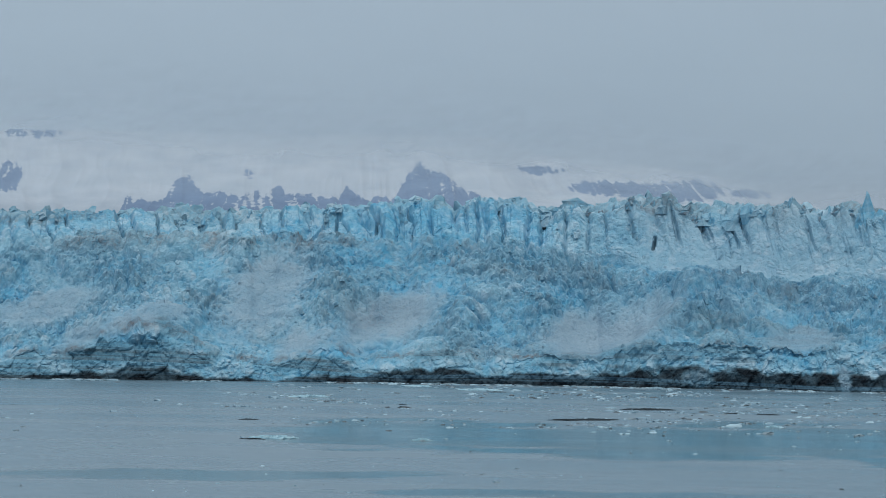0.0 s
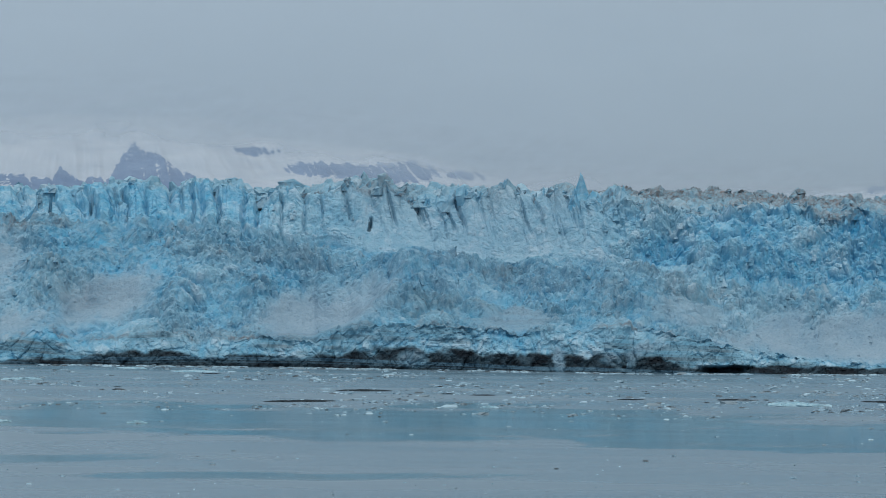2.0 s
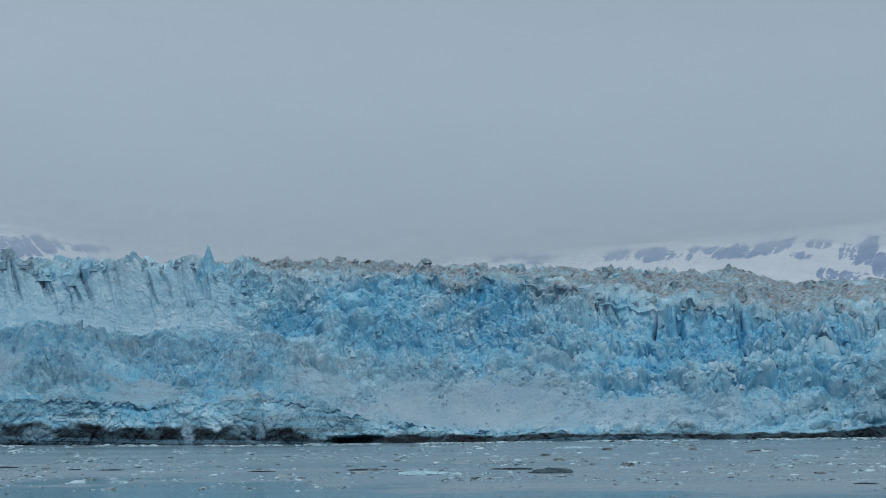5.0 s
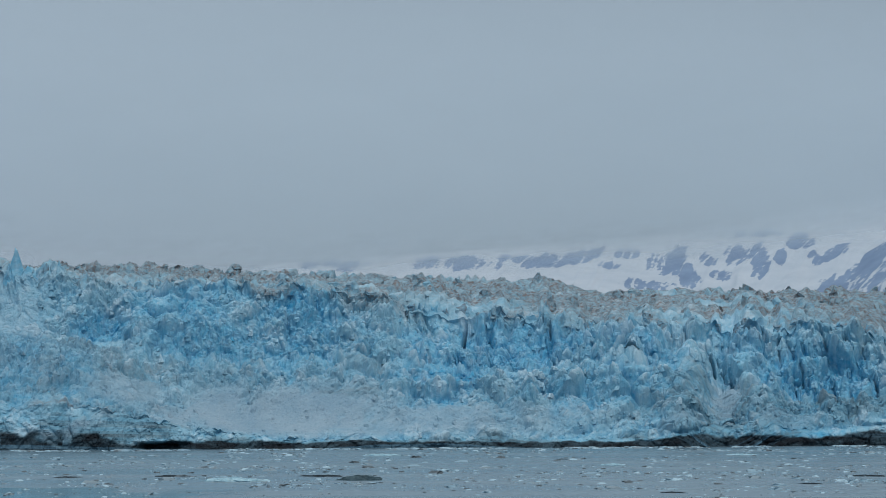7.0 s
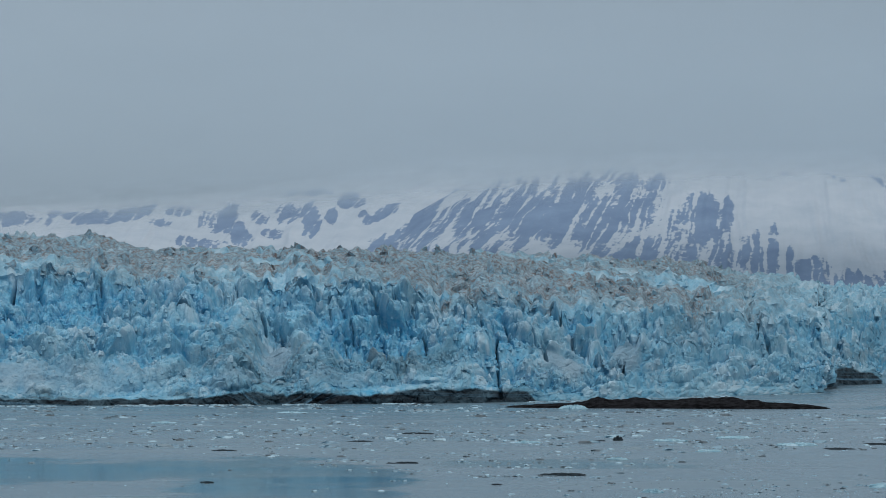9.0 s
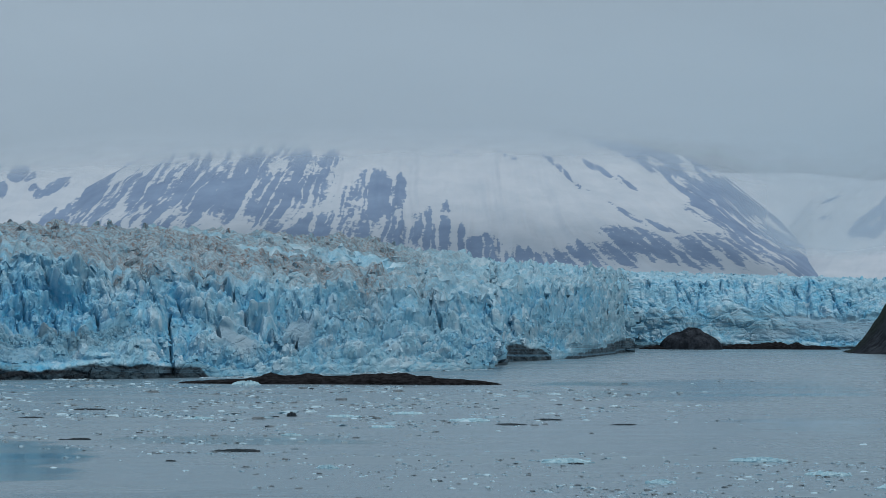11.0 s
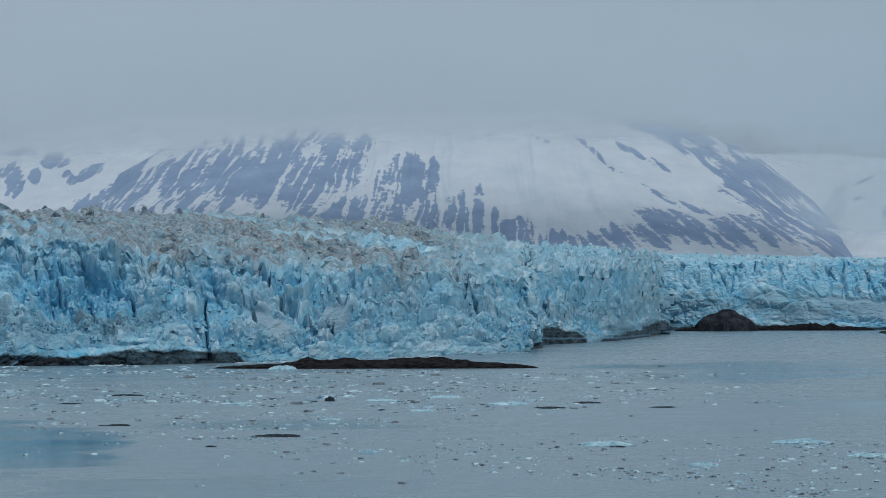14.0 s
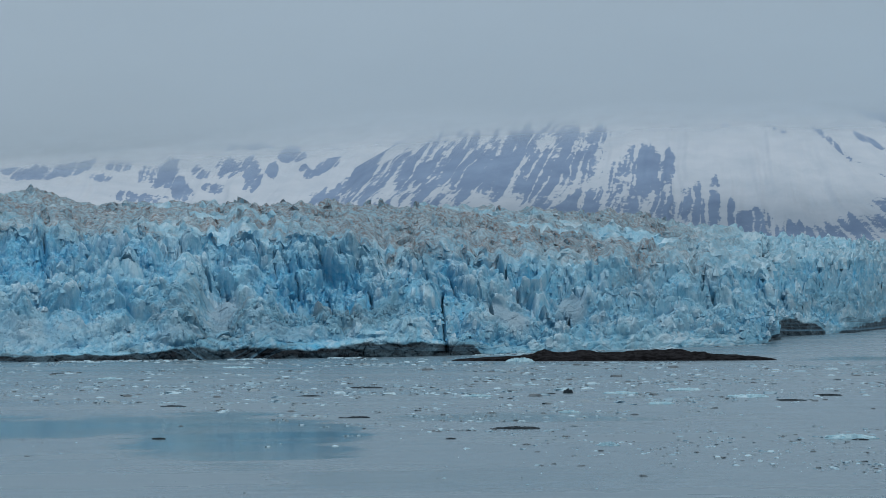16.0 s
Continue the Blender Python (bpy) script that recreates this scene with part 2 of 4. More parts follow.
# ---------------------------------------------------------------- water
R0 = 4950.0                      # bearings below are in steps of 1/4950 radian from straight ahead (+y), to the right


def spot(b, r):
    """Place on the plan from a bearing and a distance."""
    return r * np.sin(b / R0), r * np.cos(b / R0)


rings = np.concatenate([[0.0, 60, 150, 250, 350], DECK * R0 / np.linspace(375, 78, 230), [2100, 2400, 2800, 3300, 4200, 5200]])
turns = np.concatenate([np.linspace(-3000, 3000, 601), np.linspace(3000, 2 * math.pi * R0 - 3000, 40)[1:]])
wb, wr = turns[None, :] + 0 * rings[:, None], rings[:, None] + 0 * turns[None, :]
wx, wy = spot(wb, wr)
wv = -DECK * R0 / np.maximum(wr, 1.0)
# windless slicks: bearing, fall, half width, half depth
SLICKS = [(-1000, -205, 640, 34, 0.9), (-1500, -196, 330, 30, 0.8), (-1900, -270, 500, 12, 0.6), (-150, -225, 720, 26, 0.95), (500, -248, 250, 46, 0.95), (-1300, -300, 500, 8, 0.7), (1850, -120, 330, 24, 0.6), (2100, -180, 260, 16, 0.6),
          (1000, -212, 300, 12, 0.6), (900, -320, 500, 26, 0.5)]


def patches(rows, b, v, jitter):
    """Soft-edged patches on the fan of bearings, with an uneven rim; a sixth number slants the patch."""
    total = np.zeros(b.shape)
    for pb, pv, hb, hv, strength, *slant in rows:
        q = ((b - pb) / hb) ** 2 + ((v - pv - (slant[0] if slant else 0.0) * (b - pb)) / hv) ** 2
        total = np.maximum(total, strength * np.clip(1.35 - q + jitter, 0, 1))
    return total


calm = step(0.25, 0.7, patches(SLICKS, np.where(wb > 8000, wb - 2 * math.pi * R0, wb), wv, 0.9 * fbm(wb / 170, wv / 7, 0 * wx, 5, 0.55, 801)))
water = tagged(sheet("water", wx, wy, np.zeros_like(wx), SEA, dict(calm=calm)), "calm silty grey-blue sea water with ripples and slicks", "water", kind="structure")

# ---------------------------------------------------------------- glacier
# Plan of the ice front: bearing, distance of its foot. Right of 1470 it steps back twice.
FRONT = [(-2700, 1520), (-2285, 1500), (-1500, 1430), (-1000, 1360), (-700, 1315), (-300, 1325), (100, 1340), (500, 1365), (780, 1395), (900, 1425),
         (1050, 1470), (1200, 1560), (1350, 1650), (1466, 1725), (1474, 2020), (1560, 2150), (1620, 2260), (1700, 2720), (1708, 3126), (2700, 3126)]
# Rise of the lines of the face against the eye's level, in the same steps: foot band, rubble slope, upper edge, rim of the plateau.
FOOT = [(-2700, -60), (-2285, -65), (-2225, -50), (-2165, -60), (-2105, -28), (-2045, -14), (-1965, -27), (-1865, -67), (-1790, -66), (-1725, -44),
        (-1685, -46), (-1645, -75), (-1585, -60), (-1535, -42), (-1475, -46), (-1435, -64), (-1325, -53), (-1225, -57), (-1125, -26), (-1050, -22),
        (-944, -32), (-794, -37), (-614, -33), (-544, -48), (-444, -71), (-344, -82), (-244, -92), (124, -94), (400, -88), (470, -66), (500, -56), (540, -66),
        (607, -76), (757, -68), (940, -72), (965, -84), (1100, -80), (1466, -74), (1474, -36), (1540, -40), (1560, -55), (1620, -40), (1700, -30), (1708, -34), (2700, -34)]
SLOPE = [(-2700, 130), (-2285, 130), (-1900, 143), (-1650, 135), (-1450, 144), (-1300, 112), (-1100, 89), (-950, 60), (-800, 69), (-650, 76),
         (-550, 60), (-400, 40), (0, 35), (200, 30), (400, 22), (520, 0), (700, -20), (1200, -25), (1466, -30), (1474, 0), (1700, 0), (1708, 15), (2700, 15)]
EDGE = [(-2700, 182), (-1900, 185), (-1720, 196), (-1590, 208), (-1505, 212), (-1480, 196), (-1445, 218), (-1355, 212), (-1320, 194), (-1265, 200), (-1155, 217),
        (-1025, 202), (-800, 203), (-720, 196), (-600, 184), (-450, 170), (-250, 172), (-50, 148), (100, 120), (250, 108), (400, 97), (520, 106), (620, 114),
        (720, 88), (900, 62), (1100, 52), (1300, 46), (1440, 34), (1466, 15), (1474, 60), (1700, 62), (1708, 72), (2200, 66), (2700, 66)]
RIM = [(-2700, 190), (-2085, 190), (-1885, 194), (-1700, 200), (-1590, 208), (-1505, 212), (-1480, 196), (-1445, 218), (-1355, 213), (-1320, 194), (-1265, 200),
       (-1155, 222), (-1085, 210), (-965, 210), (-815, 207), (-544, 207), (-384, 200), (-244, 194), (0, 192), (180, 187), (262, 166), (416, 167),
       (627, 165), (892, 160), (1012, 155), (1232, 147), (1302, 128), (1390, 124), (1462, 108), (1622, 98), (1712, 90), (2150, 76), (2700, 70)]
REACH_SLOPE = [(-2700, 75), (-700, 75), (-500, 60), (0, 50), (500, 30), (700, 22), (1466, 16), (1474, 14), (2700, 25)]     # metres behind the foot
REACH_EDGE = [(-2700, 115), (-700, 105), (-500, 95), (0, 90), (500, 65), (700, 52), (1466, 36), (1474, 34), (2700, 60)]
REACH_RIM = [(-2700, 190), (-900, 180), (-700, 300), (-300, 480), (200, 520), (1466, 420), (1474, 300), (2700, 300)]

# Fans of crushed ice and bays of deep blue ice: bearing, rise, half width, half height, strength.
FANS = [(-2096, -29, 120, 40, 0.9, 0.35), (-2206, 30, 90, 34, 0.8, 0.2), (-2005, 8, 60, 24, 0.8, 0.0), (-1816, 50, 90, 72, 0.85, 0.5), (-1746, -42, 62, 40, 0.9, 0.3), (-1606, 15, 115, 44, 0.95, 0.35),
        (-1206, 0, 125, 46, 1.0, 0.1), (-870, -12, 80, 17, 0.8, 0.0), (-550, -5, 90, 22, 0.7, 0.0), (-300, -36, 230, 50, 1.0, 0.0), (-60, -60, 200, 34, 0.8, 0.0), (150, -60, 160, 30, 0.5, 0.0),
        (411, -76, 50, 16, 0.7, 0.3), (496, 0, 26, 64, 0.9, 0.0), (1005, -30, 36, 34, 0.9, -0.3), (1112, -20, 26, 34, 0.85, -0.5), (590, -60, 60, 20, 0.6, 0.0), (2090, -8, 130, 24, 0.9, -0.1), (1960, -22, 60, 10, 0.8, 0.0)]
BAYS = [(-1385, 190, 70, 35, 1.0), (-1540, 185, 70, 40, 0.8), (-1350, 160, 50, 20, 1.0), (-604, 110, 55, 28, 1.0), (-440, 130, 90, 40, 0.9), (-420, 75, 120, 28, 0.8),
        (-244, 140, 60, 50, 0.9), (76, 95, 60, 40, 1.0), (170, 75, 90, 50, 1.0), (360, 55, 70, 28, 0.9), (520, 70, 50, 60, 0.6), (650, 30, 120, 45, 1.0), (1200, 0, 160, 60, 0.5), (1560, 20, 60, 40, 0.6)]
DIRTS = [(40, 170, 160, 30, 1.0), (220, 140, 110, 45, 0.9), (-300, 185, 380, 22, 1.0), (680, 150, 260, 16, 1.0), (887, 98, 130, 34, 1.0), (1120, 140, 140, 18, 0.8),
         (1357, 96, 60, 28, 0.8), (600, 140, 130, 25, 0.7), (-1100, 215, 90, 14, 0.9), (-1330, 215, 60, 10, 0.6), (1230, 20, 40, 50, 0.5), (-1480, 100, 300, 14, 0.4), (-2020, 140, 170, 13, 0.9), (-1760, 138, 120, 12, 0.8), (-2200, 178, 120, 10, 0.7), (-1640, 30, 90, 30, 0.35), (-1250, -45, 330, 12, 0.6)]


# Swellings and hollows of the face in metres, chutes of fresh white ice at the foot, and beds of layered ice.
SWELLS = [(-1030, 48, 120, 36, 15, -0.15), (-1100, -4, 70, 26, 9, 0.4), (-1206, 6, 110, 40, -9, 0.1), (-1350, 38, 60, 32, 9, 0.0), (-1460, 25, 60, 50, 8, 0.6), (-1606, 15, 100, 40, -6, 0.3), (-2020, 0, 110, 34, 9, 0.0),
          (-1700, 70, 70, 40, 7, 0.5), (-820, 62, 110, 18, 8, 0.0), (-640, 30, 80, 40, 8, 0.0), (-604, 105, 60, 28, -10, 0.0), (-440, 110, 110, 46, 9, 0.0), (-300, -36, 200, 46, -6, 0.0), (76, 95, 70, 40, -5, 0.0),
          (170, 70, 80, 40, -4, 0.0), (300, 20, 90, 50, 8, 0.0), (430, -20, 60, 60, 9, 0.8), (496, 0, 30, 90, -10, 0.0), (650, 20, 110, 40, -4, 0.0), (560, -30, 40, 50, 7, -0.6), (830, -10, 50, 70, 6, 0.0), (1060, -25, 36, 50, -9, -0.3),
          (1190, 10, 80, 70, 8, 0.0), (-1180, 82, 110, 10, -5, 0.0), (-1990, 142, 170, 12, 7, 0.0)]
HUMPS = [(-1030, 40, 170, 40, 1.0, -0.1), (-1110, -10, 80, 30, 1.0, 0.4), (-850, 40, 160, 26, 0.8, 0.0), (-1350, 30, 80, 40, 0.6, 0.3), (-1470, 60, 70, 50, 0.5, 0.5), (-2150, 90, 160, 50, 0.6, 0.0), (-640, 10, 70, 40, 0.6, 0.0)]
CHUTES = [(-790, -74, 12, 44, 0.8, 0.8), (-640, -72, 40, 22, 0.8, 0.4), (-1050, -90, 26, 14, 0.5, 0.0), (-690, -86, 24, 12, 0.5, 0.0)]
BEDS = [(505, -52, 150, 46, 0.65, 0.0), (735, -20, 110, 38, 0.6, 0.0), (2050, -2, 420, 26, 0.6, 0.0), (1600, -10, 70, 20, 0.5, 0.0), (-900, -5, 260, 22, 0.45, 0.0), (-2030, -60, 90, 34, 0.85, 0.0), (440, -10, 60, 50, 0.5, 0.5),
        (-180, 0, 60, 10, 0.6, 0.0)]


def bulges(b, v, jitter):
    total = np.zeros(b.shape)
    for pb, pv, hb, hv, metres, slant in SWELLS:
        total += metres * np.exp(-np.clip(((b - pb) / hb) ** 2 + ((v - pv - slant * (b - pb)) / hv) ** 2 - 0.3 * jitter, 0, 30))
    return total


# Narrow clefts in the face: bearing, rise of lower and upper end, half width.
CLEFTS = [(890, -98, 12, 2.2), (-1127, 140, 162, 2.2), (-1690, 165, 196, 2), (-1618, 160, 190, 2), 
          (-500, -110, -100, 40), (1000, 30, 60, 2), (1345, 10, 60, 2.5), (1105, -55, -35, 2.5), (976, -38, -18, 2.5), (-552, 92, 104, 6), (40, 80, 120, 3)]


def ice_block(rng, rings=3, sides=6, point=0.35, lean=0.25):
    """Vertices and faces of one jagged block of ice, about one unit wide, standing on z = 0."""
    verts, faces = [], []
    lx, ly = rng.uniform(-lean, lean, 2)
    twist = rng.uniform(0, 6.28)
    for k in range(rings):
        h = k / (rings - 1)
        w = 0.5 * (1 - (1 - point) * h ** 1.4)
        for i in range(sides):
            a = twist + (i + rng.uniform(-0.3, 0.3)) * 2 * math.pi / sides
            ww = w * rng.uniform(0.5, 1.4)
            verts.append((ww * math.cos(a) + lx * h, ww * math.sin(a) + ly * h, h * rng.uniform(0.55, 1.15) if k else -0.3))
    for k in range(rings - 1):
        for i in range(sides):
            j = (i + 1) % sides
            p, q, r, t = k * sides + i, k * sides + j, (k + 1) * sides + j, (k + 1) * sides + i
            faces += [(p, q, r), (p, r, t)]
    verts.append((lx * 1.15, ly * 1.15, rng.uniform(0.75, 1.2)))
    top = len(verts) - 1
    faces += [((rings - 1) * sides + i, (rings - 1) * sides + (i + 1) % sides, top) for i in range(sides)]
    return np.array(verts), np.array(faces)


def heap(name, shapes, pick, x, y, z, wide, high, turn, masks, material, parent=None, slim=1.0):
    """Many blocks joined into one mesh; masks hold one value for each block."""
    V, F, M, base = [], [], {k: [] for k in masks}, 0
    for n, (sv, sf) in enumerate(shapes):
        at = np.nonzero(pick == n)[0]
        if not len(at):
            continue
        c, sn = np.cos(turn[at])[:, None], np.sin(turn[at])[:, None]
        vx = (sv[None, :, 0] * c - slim * sv[None, :, 1] * sn) * wide[at, None] + x[at, None]
        vy = (sv[None, :, 0] * sn + slim * sv[None, :, 1] * c) * wide[at, None] + y[at, None]
        vz = sv[None, :, 2] * high[at, None] + z[at, None]
        V.append(np.stack([vx, vy, vz], -1).reshape(-1, 3))
        F.append((sf[None] + base + (np.arange(len(at)) * len(sv))[:, None, None]).reshape(-1, 3))
        for k, v in masks.items():
            M[k].append(np.repeat(v[at], len(sv)))
        base += len(at) * len(sv)
    V, F = np.concatenate(V), np.concatenate(F)
    me = bpy.data.meshes.new(name)
    me.vertices.add(len(V))
    me.vertices.foreach_set("co", V.ravel().astype(np.float32))
    me.loops.add(F.size)
    me.loops.foreach_set("vertex_index", F.ravel().astype(np.int32))
    me.polygons.add(len(F))
    me.polygons.foreach_set("loop_start", np.arange(0, F.size, 3, dtype=np.int32))
    me.polygons.foreach_set("use_smooth", np.zeros(len(F), bool))
    me.update(calc_edges=True)
    for k, v in M.items():
        me.attributes.new(k, "FLOAT", "POINT").data.foreach_set("value", np.concatenate(v).astype(np.float32))
    me.materials.append(material)
    ob = new(name, me)
    ob.parent = parent
    return ob


def build_glacier():
    glacier = tagged(new("glacier"), "wide tidewater glacier with fractured blue ice cliffs and dirty top", "glacier")
    b = np.concatenate([np.linspace(-2420, 1452, 1860), np.linspace(1453, 1474, 30), np.linspace(1475, 1690, 120), np.linspace(1691, 1708, 20), np.linspace(1709, 2420, 280)])
    ROWS = (34, 118, 16, 100, 80, 8)
    d = table(FRONT, b)
    s1, s2, s4, s5 = 5 + 0 * b, table(REACH_SLOPE, b), table(REACH_EDGE, b), table(REACH_RIM, b)
    s3 = s2 + 0.35 * (s4 - s2) - 3
    fray = 4 * smooth_noise(b / 13, 0 * b, 0 * b, 7) + 3 * smooth_noise(b / 5, 0 * b, 0 * b, 8)
    jag = 7 * smooth_noise(b / 60, 0 * b, 0 * b, 3) + 5 * smooth_noise(b / 22, 0 * b, 0 * b, 4)
    v1 = table(FOOT, b) + 0.4 * jag
    v2 = table(SLOPE, b) + 1.6 * jag
    v4 = table(EDGE, b) + step(-100, 250, b) * (1 - step(1440, 1466, b)) * (16 * smooth_noise(b / 48, 0 * b, 0 * b, 12) + 12 * smooth_noise(b / 15, 0 * b, 0 * b, 13))
    v5 = table(RIM, b) - 6
    v3 = v2 + 0.12 * (v4 - v2)

    def rise(v, s):
        return DECK + v * (d + s) / R0

    keys_s = np.stack([0 * b, s1, s2, s3, s4, s5, s5 + 350], -1)
    keys_z = np.stack([0 * b - 3, rise(v1, s1), rise(v2, s2), rise(v3, s3), rise(v4, s4), rise(v5, s5), rise(v5 - 40, s5 + 350)], -1)
    S, Z, PART = [], [], []
    for k, n in enumerate(ROWS):
        f = np.linspace(0, 1, n, endpoint=(k == len(ROWS) - 1))
        g = f if k != 1 else 0.5 * f + 0.5 * f ** 1.3
        S.append(keys_s[:, k, None] * (1 - f) + keys_s[:, k + 1, None] * f)
        Z.append(keys_z[:, k, None] * (1 - g) + keys_z[:, k + 1, None] * g)
        PART.append(np.broadcast_to(k + f, (len(b), n)))
    S, Z, PART = np.concatenate(S, 1), np.concatenate(Z, 1), np.concatenate(PART, 1)
    Z = Z + 0.28 * (fray * (1 - 0.6 * np.exp(-(b / 350) ** 4)))[:, None] * np.exp(-((PART - 1) / 0.1) ** 2)
    B = np.broadcast_to(b[:, None], S.shape)
    D = np.broadcast_to(d[:, None], S.shape)
    A = B / R0 * np.maximum(1400.0, 0.82 * D)
    deep = S + 0.12 * (D - np.minimum(D, 1725.0))
    V = (Z - DECK) * R0 / (D + S)

    # the way out of the face at each place: towards the sea on walls, upwards on slopes
    ds, dz = np.gradient(S, axis=1), np.gradient(Z, axis=1)
    out, up = dz / np.maximum(np.hypot(ds, dz), 1e-6), ds / np.maximum(np.hypot(ds, dz), 1e-6)
    for _ in range(3):
        out[:, 1:-1] = (out[:, :-2] + out[:, 1:-1] + out[:, 2:]) / 3
        up[:, 1:-1] = (up[:, :-2] + up[:, 1:-1] + up[:, 2:]) / 3

    wob = [fbm(A / 26, deep / 26, Z / 26, 3, 0.5, 20 + k) for k in range(3)]
    j = 1.3 * fbm(A / 22, deep / 40, Z / 13, 5, 0.65, 31)
    run = fbm((A - 0.7 * Z) / 9, deep / 40, Z / 24, 4, 0.6, 33)
    near_top = step(3.9, 4.1, PART)
    right = step(-450, 300, B)
    far = step(1466, 1474, B)
    topside = step(3.75, 4.3, PART + 0.45 * fbm(A / 16, deep / 50, 0 * A, 4, 0.6, 93))
    cliff = step(2.7, 3.1, PART) * (1 - near_top)
    slope = step(0.9, 1.2, PART) * (1 - step(2.6, 3.0, PART))
    crushed = np.clip(patches(FANS, B, V, 0.55 * j + 0.5 * run), 0, 1) * step(0.9, 1.15, PART) * (1 - step(2.8, 3.2, PART))
    smoothwall = np.exp(-((B + 950) / 270) ** 6) * cliff
    column = np.maximum(np.exp(-((B + 1750) / 560) ** 8), 0.8 * step(1704, 1712, B)) * cliff
    calm_zone = np.maximum(np.maximum(crushed, 0.95 * smoothwall), 0.5 * step(1704, 1712, B))

    # heaped rubble: rounded lumps of four sizes, sharper and taller where the face is steep
    tall = 1 + 0.15 * right
    a, s, z = A + 5 * wob[0], deep + 5 * wob[1], Z / tall + 5 * wob[2]

    def dome(cell, flat=0.0):
        f1, f2, own, tilt = cell
        rim = np.clip((f2 - f1) / 0.55, 0, 1)
        return (0.25 + 0.95 * own) * (1 - (1 - rim) ** 2.2) + (flat + 0.4 * right) * tilt * np.clip(rim / 0.4, 0, 1)

    big = cells(a / 19, s / 19, z / 14, 5)
    mid = cells(a / 7.5, s / 7.5, z / 6.5, 9)
    small = cells(a / 3.3, s / 3.3, z / 3.0, 15)
    tiny = cells(a / 1.6, s / 1.6, z / 1.6, 19)
    broken = np.clip(0.62 + 0.9 * fbm(A / 45, deep / 45, Z / 30, 3, 0.5, 43), 0.15, 1.0)
    broken = np.maximum(broken, 0.28 * right)
    e_big, e_mid, e_small, e_tiny = dome(big, 0.4), dome(mid, 0.8), dome(small, 0.9), dome(tiny, 0.8)
    heaped = (4.5 + 4.0 * right) * e_big + broken * ((3.4 + 0.8 * right) * e_mid + (1.9 - 0.5 * right) * e_small) + (0.35 + 0.65 * broken) * (0.9 - 0.2 * right) * e_tiny - 4.5 - 2.5 * right
    wide = fbm(A / 60, deep / 60, Z / 38, 4, 0.5, 51)
    swellings = bulges(B, V, 0.8 * j)
    fall = fbm(A / 7, deep / 7, Z / 6, 4, 0.55, 35)
    ground = 6 * wide + swellings
    push = (1 - 0.96 * calm_zone) * heaped + crushed * (1.1 * fall + 0.12 * e_tiny + 0.2 * e_small) + ground

    # upper walls: upright columns with open joints, fluted faces, blades where the wall breaks up
    c1, c2, co, cq = cells(A / 12 + 0.5 * wob[0] + 0.006 * Z, 0 * A, Z / 150, 23)
    m1, m2, mo, mq = cells(A / 4.2 + 0.4 * wob[1], 0 * A, Z / 40, 24)
    joint = (1 - np.clip((c2 - c1) / 0.13, 0, 1)) * step(-0.35, 0.1, fbm(A / 20, 0 * A, Z / 14, 3, 0.5, 25))
    flute = fbm(A / 3.2 + 0.5 * wob[1], deep / 60, Z / 38, 4, 0.55, 41, ridged=True)
    stem = 4.5 * (co - 0.5) + 2.4 * np.clip(1 - 1.2 * c1 ** 2, 0, 1) + 1.6 * (mo - 0.5) + 1.0 * np.clip(1 - 1.3 * m1 ** 2, 0, 1) + 0.9 * flute + 0.5 * e_small + 0.3 * e_tiny - 4.5 * joint
    push = push * (1 - 0.85 * column) + column * stem
    runnel = np.clip(fbm((A + 0.3 * Z) / 2.6, 0 * A, Z / 26, 3, 0.5, 63) - 0.12, 0, 1) * step(3.15, 3.7, PART)
    push = push + smoothwall * (0.5 * flute + 0.35 * e_small - 7 * runnel)
    blade = fbm((A + 0.3 * (Z - 40) * smooth_noise(A / 70, 0 * A, 0 * A, 27)) / 7.0, deep / 30, Z / 34, 4, 0.55, 57, ridged=True)
    steep = np.maximum(cliff * (1 - column) * (1 - smoothwall), 0.25 * right * slope)
    slit = np.clip(fbm((A + 0.4 * Z) / 2.4, deep / 30, Z / 15, 3, 0.5, 65) - 0.3, 0, 1) * np.maximum(cliff, near_top * (1 - step(4.2, 4.4, PART))) * right
    push = push + steep * 3.6 * blade * (1 - 0.9 * crushed) - 1.5 * joint * steep - 16 * slit
    push = push * (1 - 0.7 * near_top)

    # the foot: beds of dirty ice, broken by joints into blocks
    bed = Z + 0.015 * A + 4 * fbm(A / 110, deep / 200, Z / 90, 3, 0.45, 87) + 16 * np.exp(-((B - 505) / 70) ** 2)
    k1, k2, ko, kq = cells(A / 8 + 0.4 * wob[0], 0 * A, Z / 11, 113)
    ledge = 0.5 * smooth_noise(bed / 2.6, A / 40, 0 * A, 111) + 2.2 * (ko - 0.5) * np.clip((k2 - k1) / 0.2, 0, 1) + 0.6 * e_small + 0.3 * e_tiny + 0.6 * e_mid - 1.0 * (1 - np.clip((k2 - k1) / 0.1, 0, 1))
    blend_in = step(0.7, 1.1, PART)
    push = push * blend_in + (1 - blend_in) * (ledge + ground + 0.2 * heaped)
    for cb, lo, hi, w in CLEFTS:
        push = push - 8 * np.clip(1.8 - np.abs(B - cb - 0.04 * (V - lo) - 5 * wob[1]) / (0.75 * w), 0, 1) * step(lo - 4, lo + 2, V) * (1 - step(hi - 4, hi + 4, V))

    # the top: long ridges leaning one way, with gaps between them
    t1, t2, p1, q5 = cells(A / 13, deep / 26, 0 * A, 61)
    gap1 = np.clip((t2 - t1) / 0.5, 0, 1)
    crest = fbm((A + 1.1 * deep) / 17, (deep - A) / 80, 0 * A, 4, 0.5, 73, ridged=True)
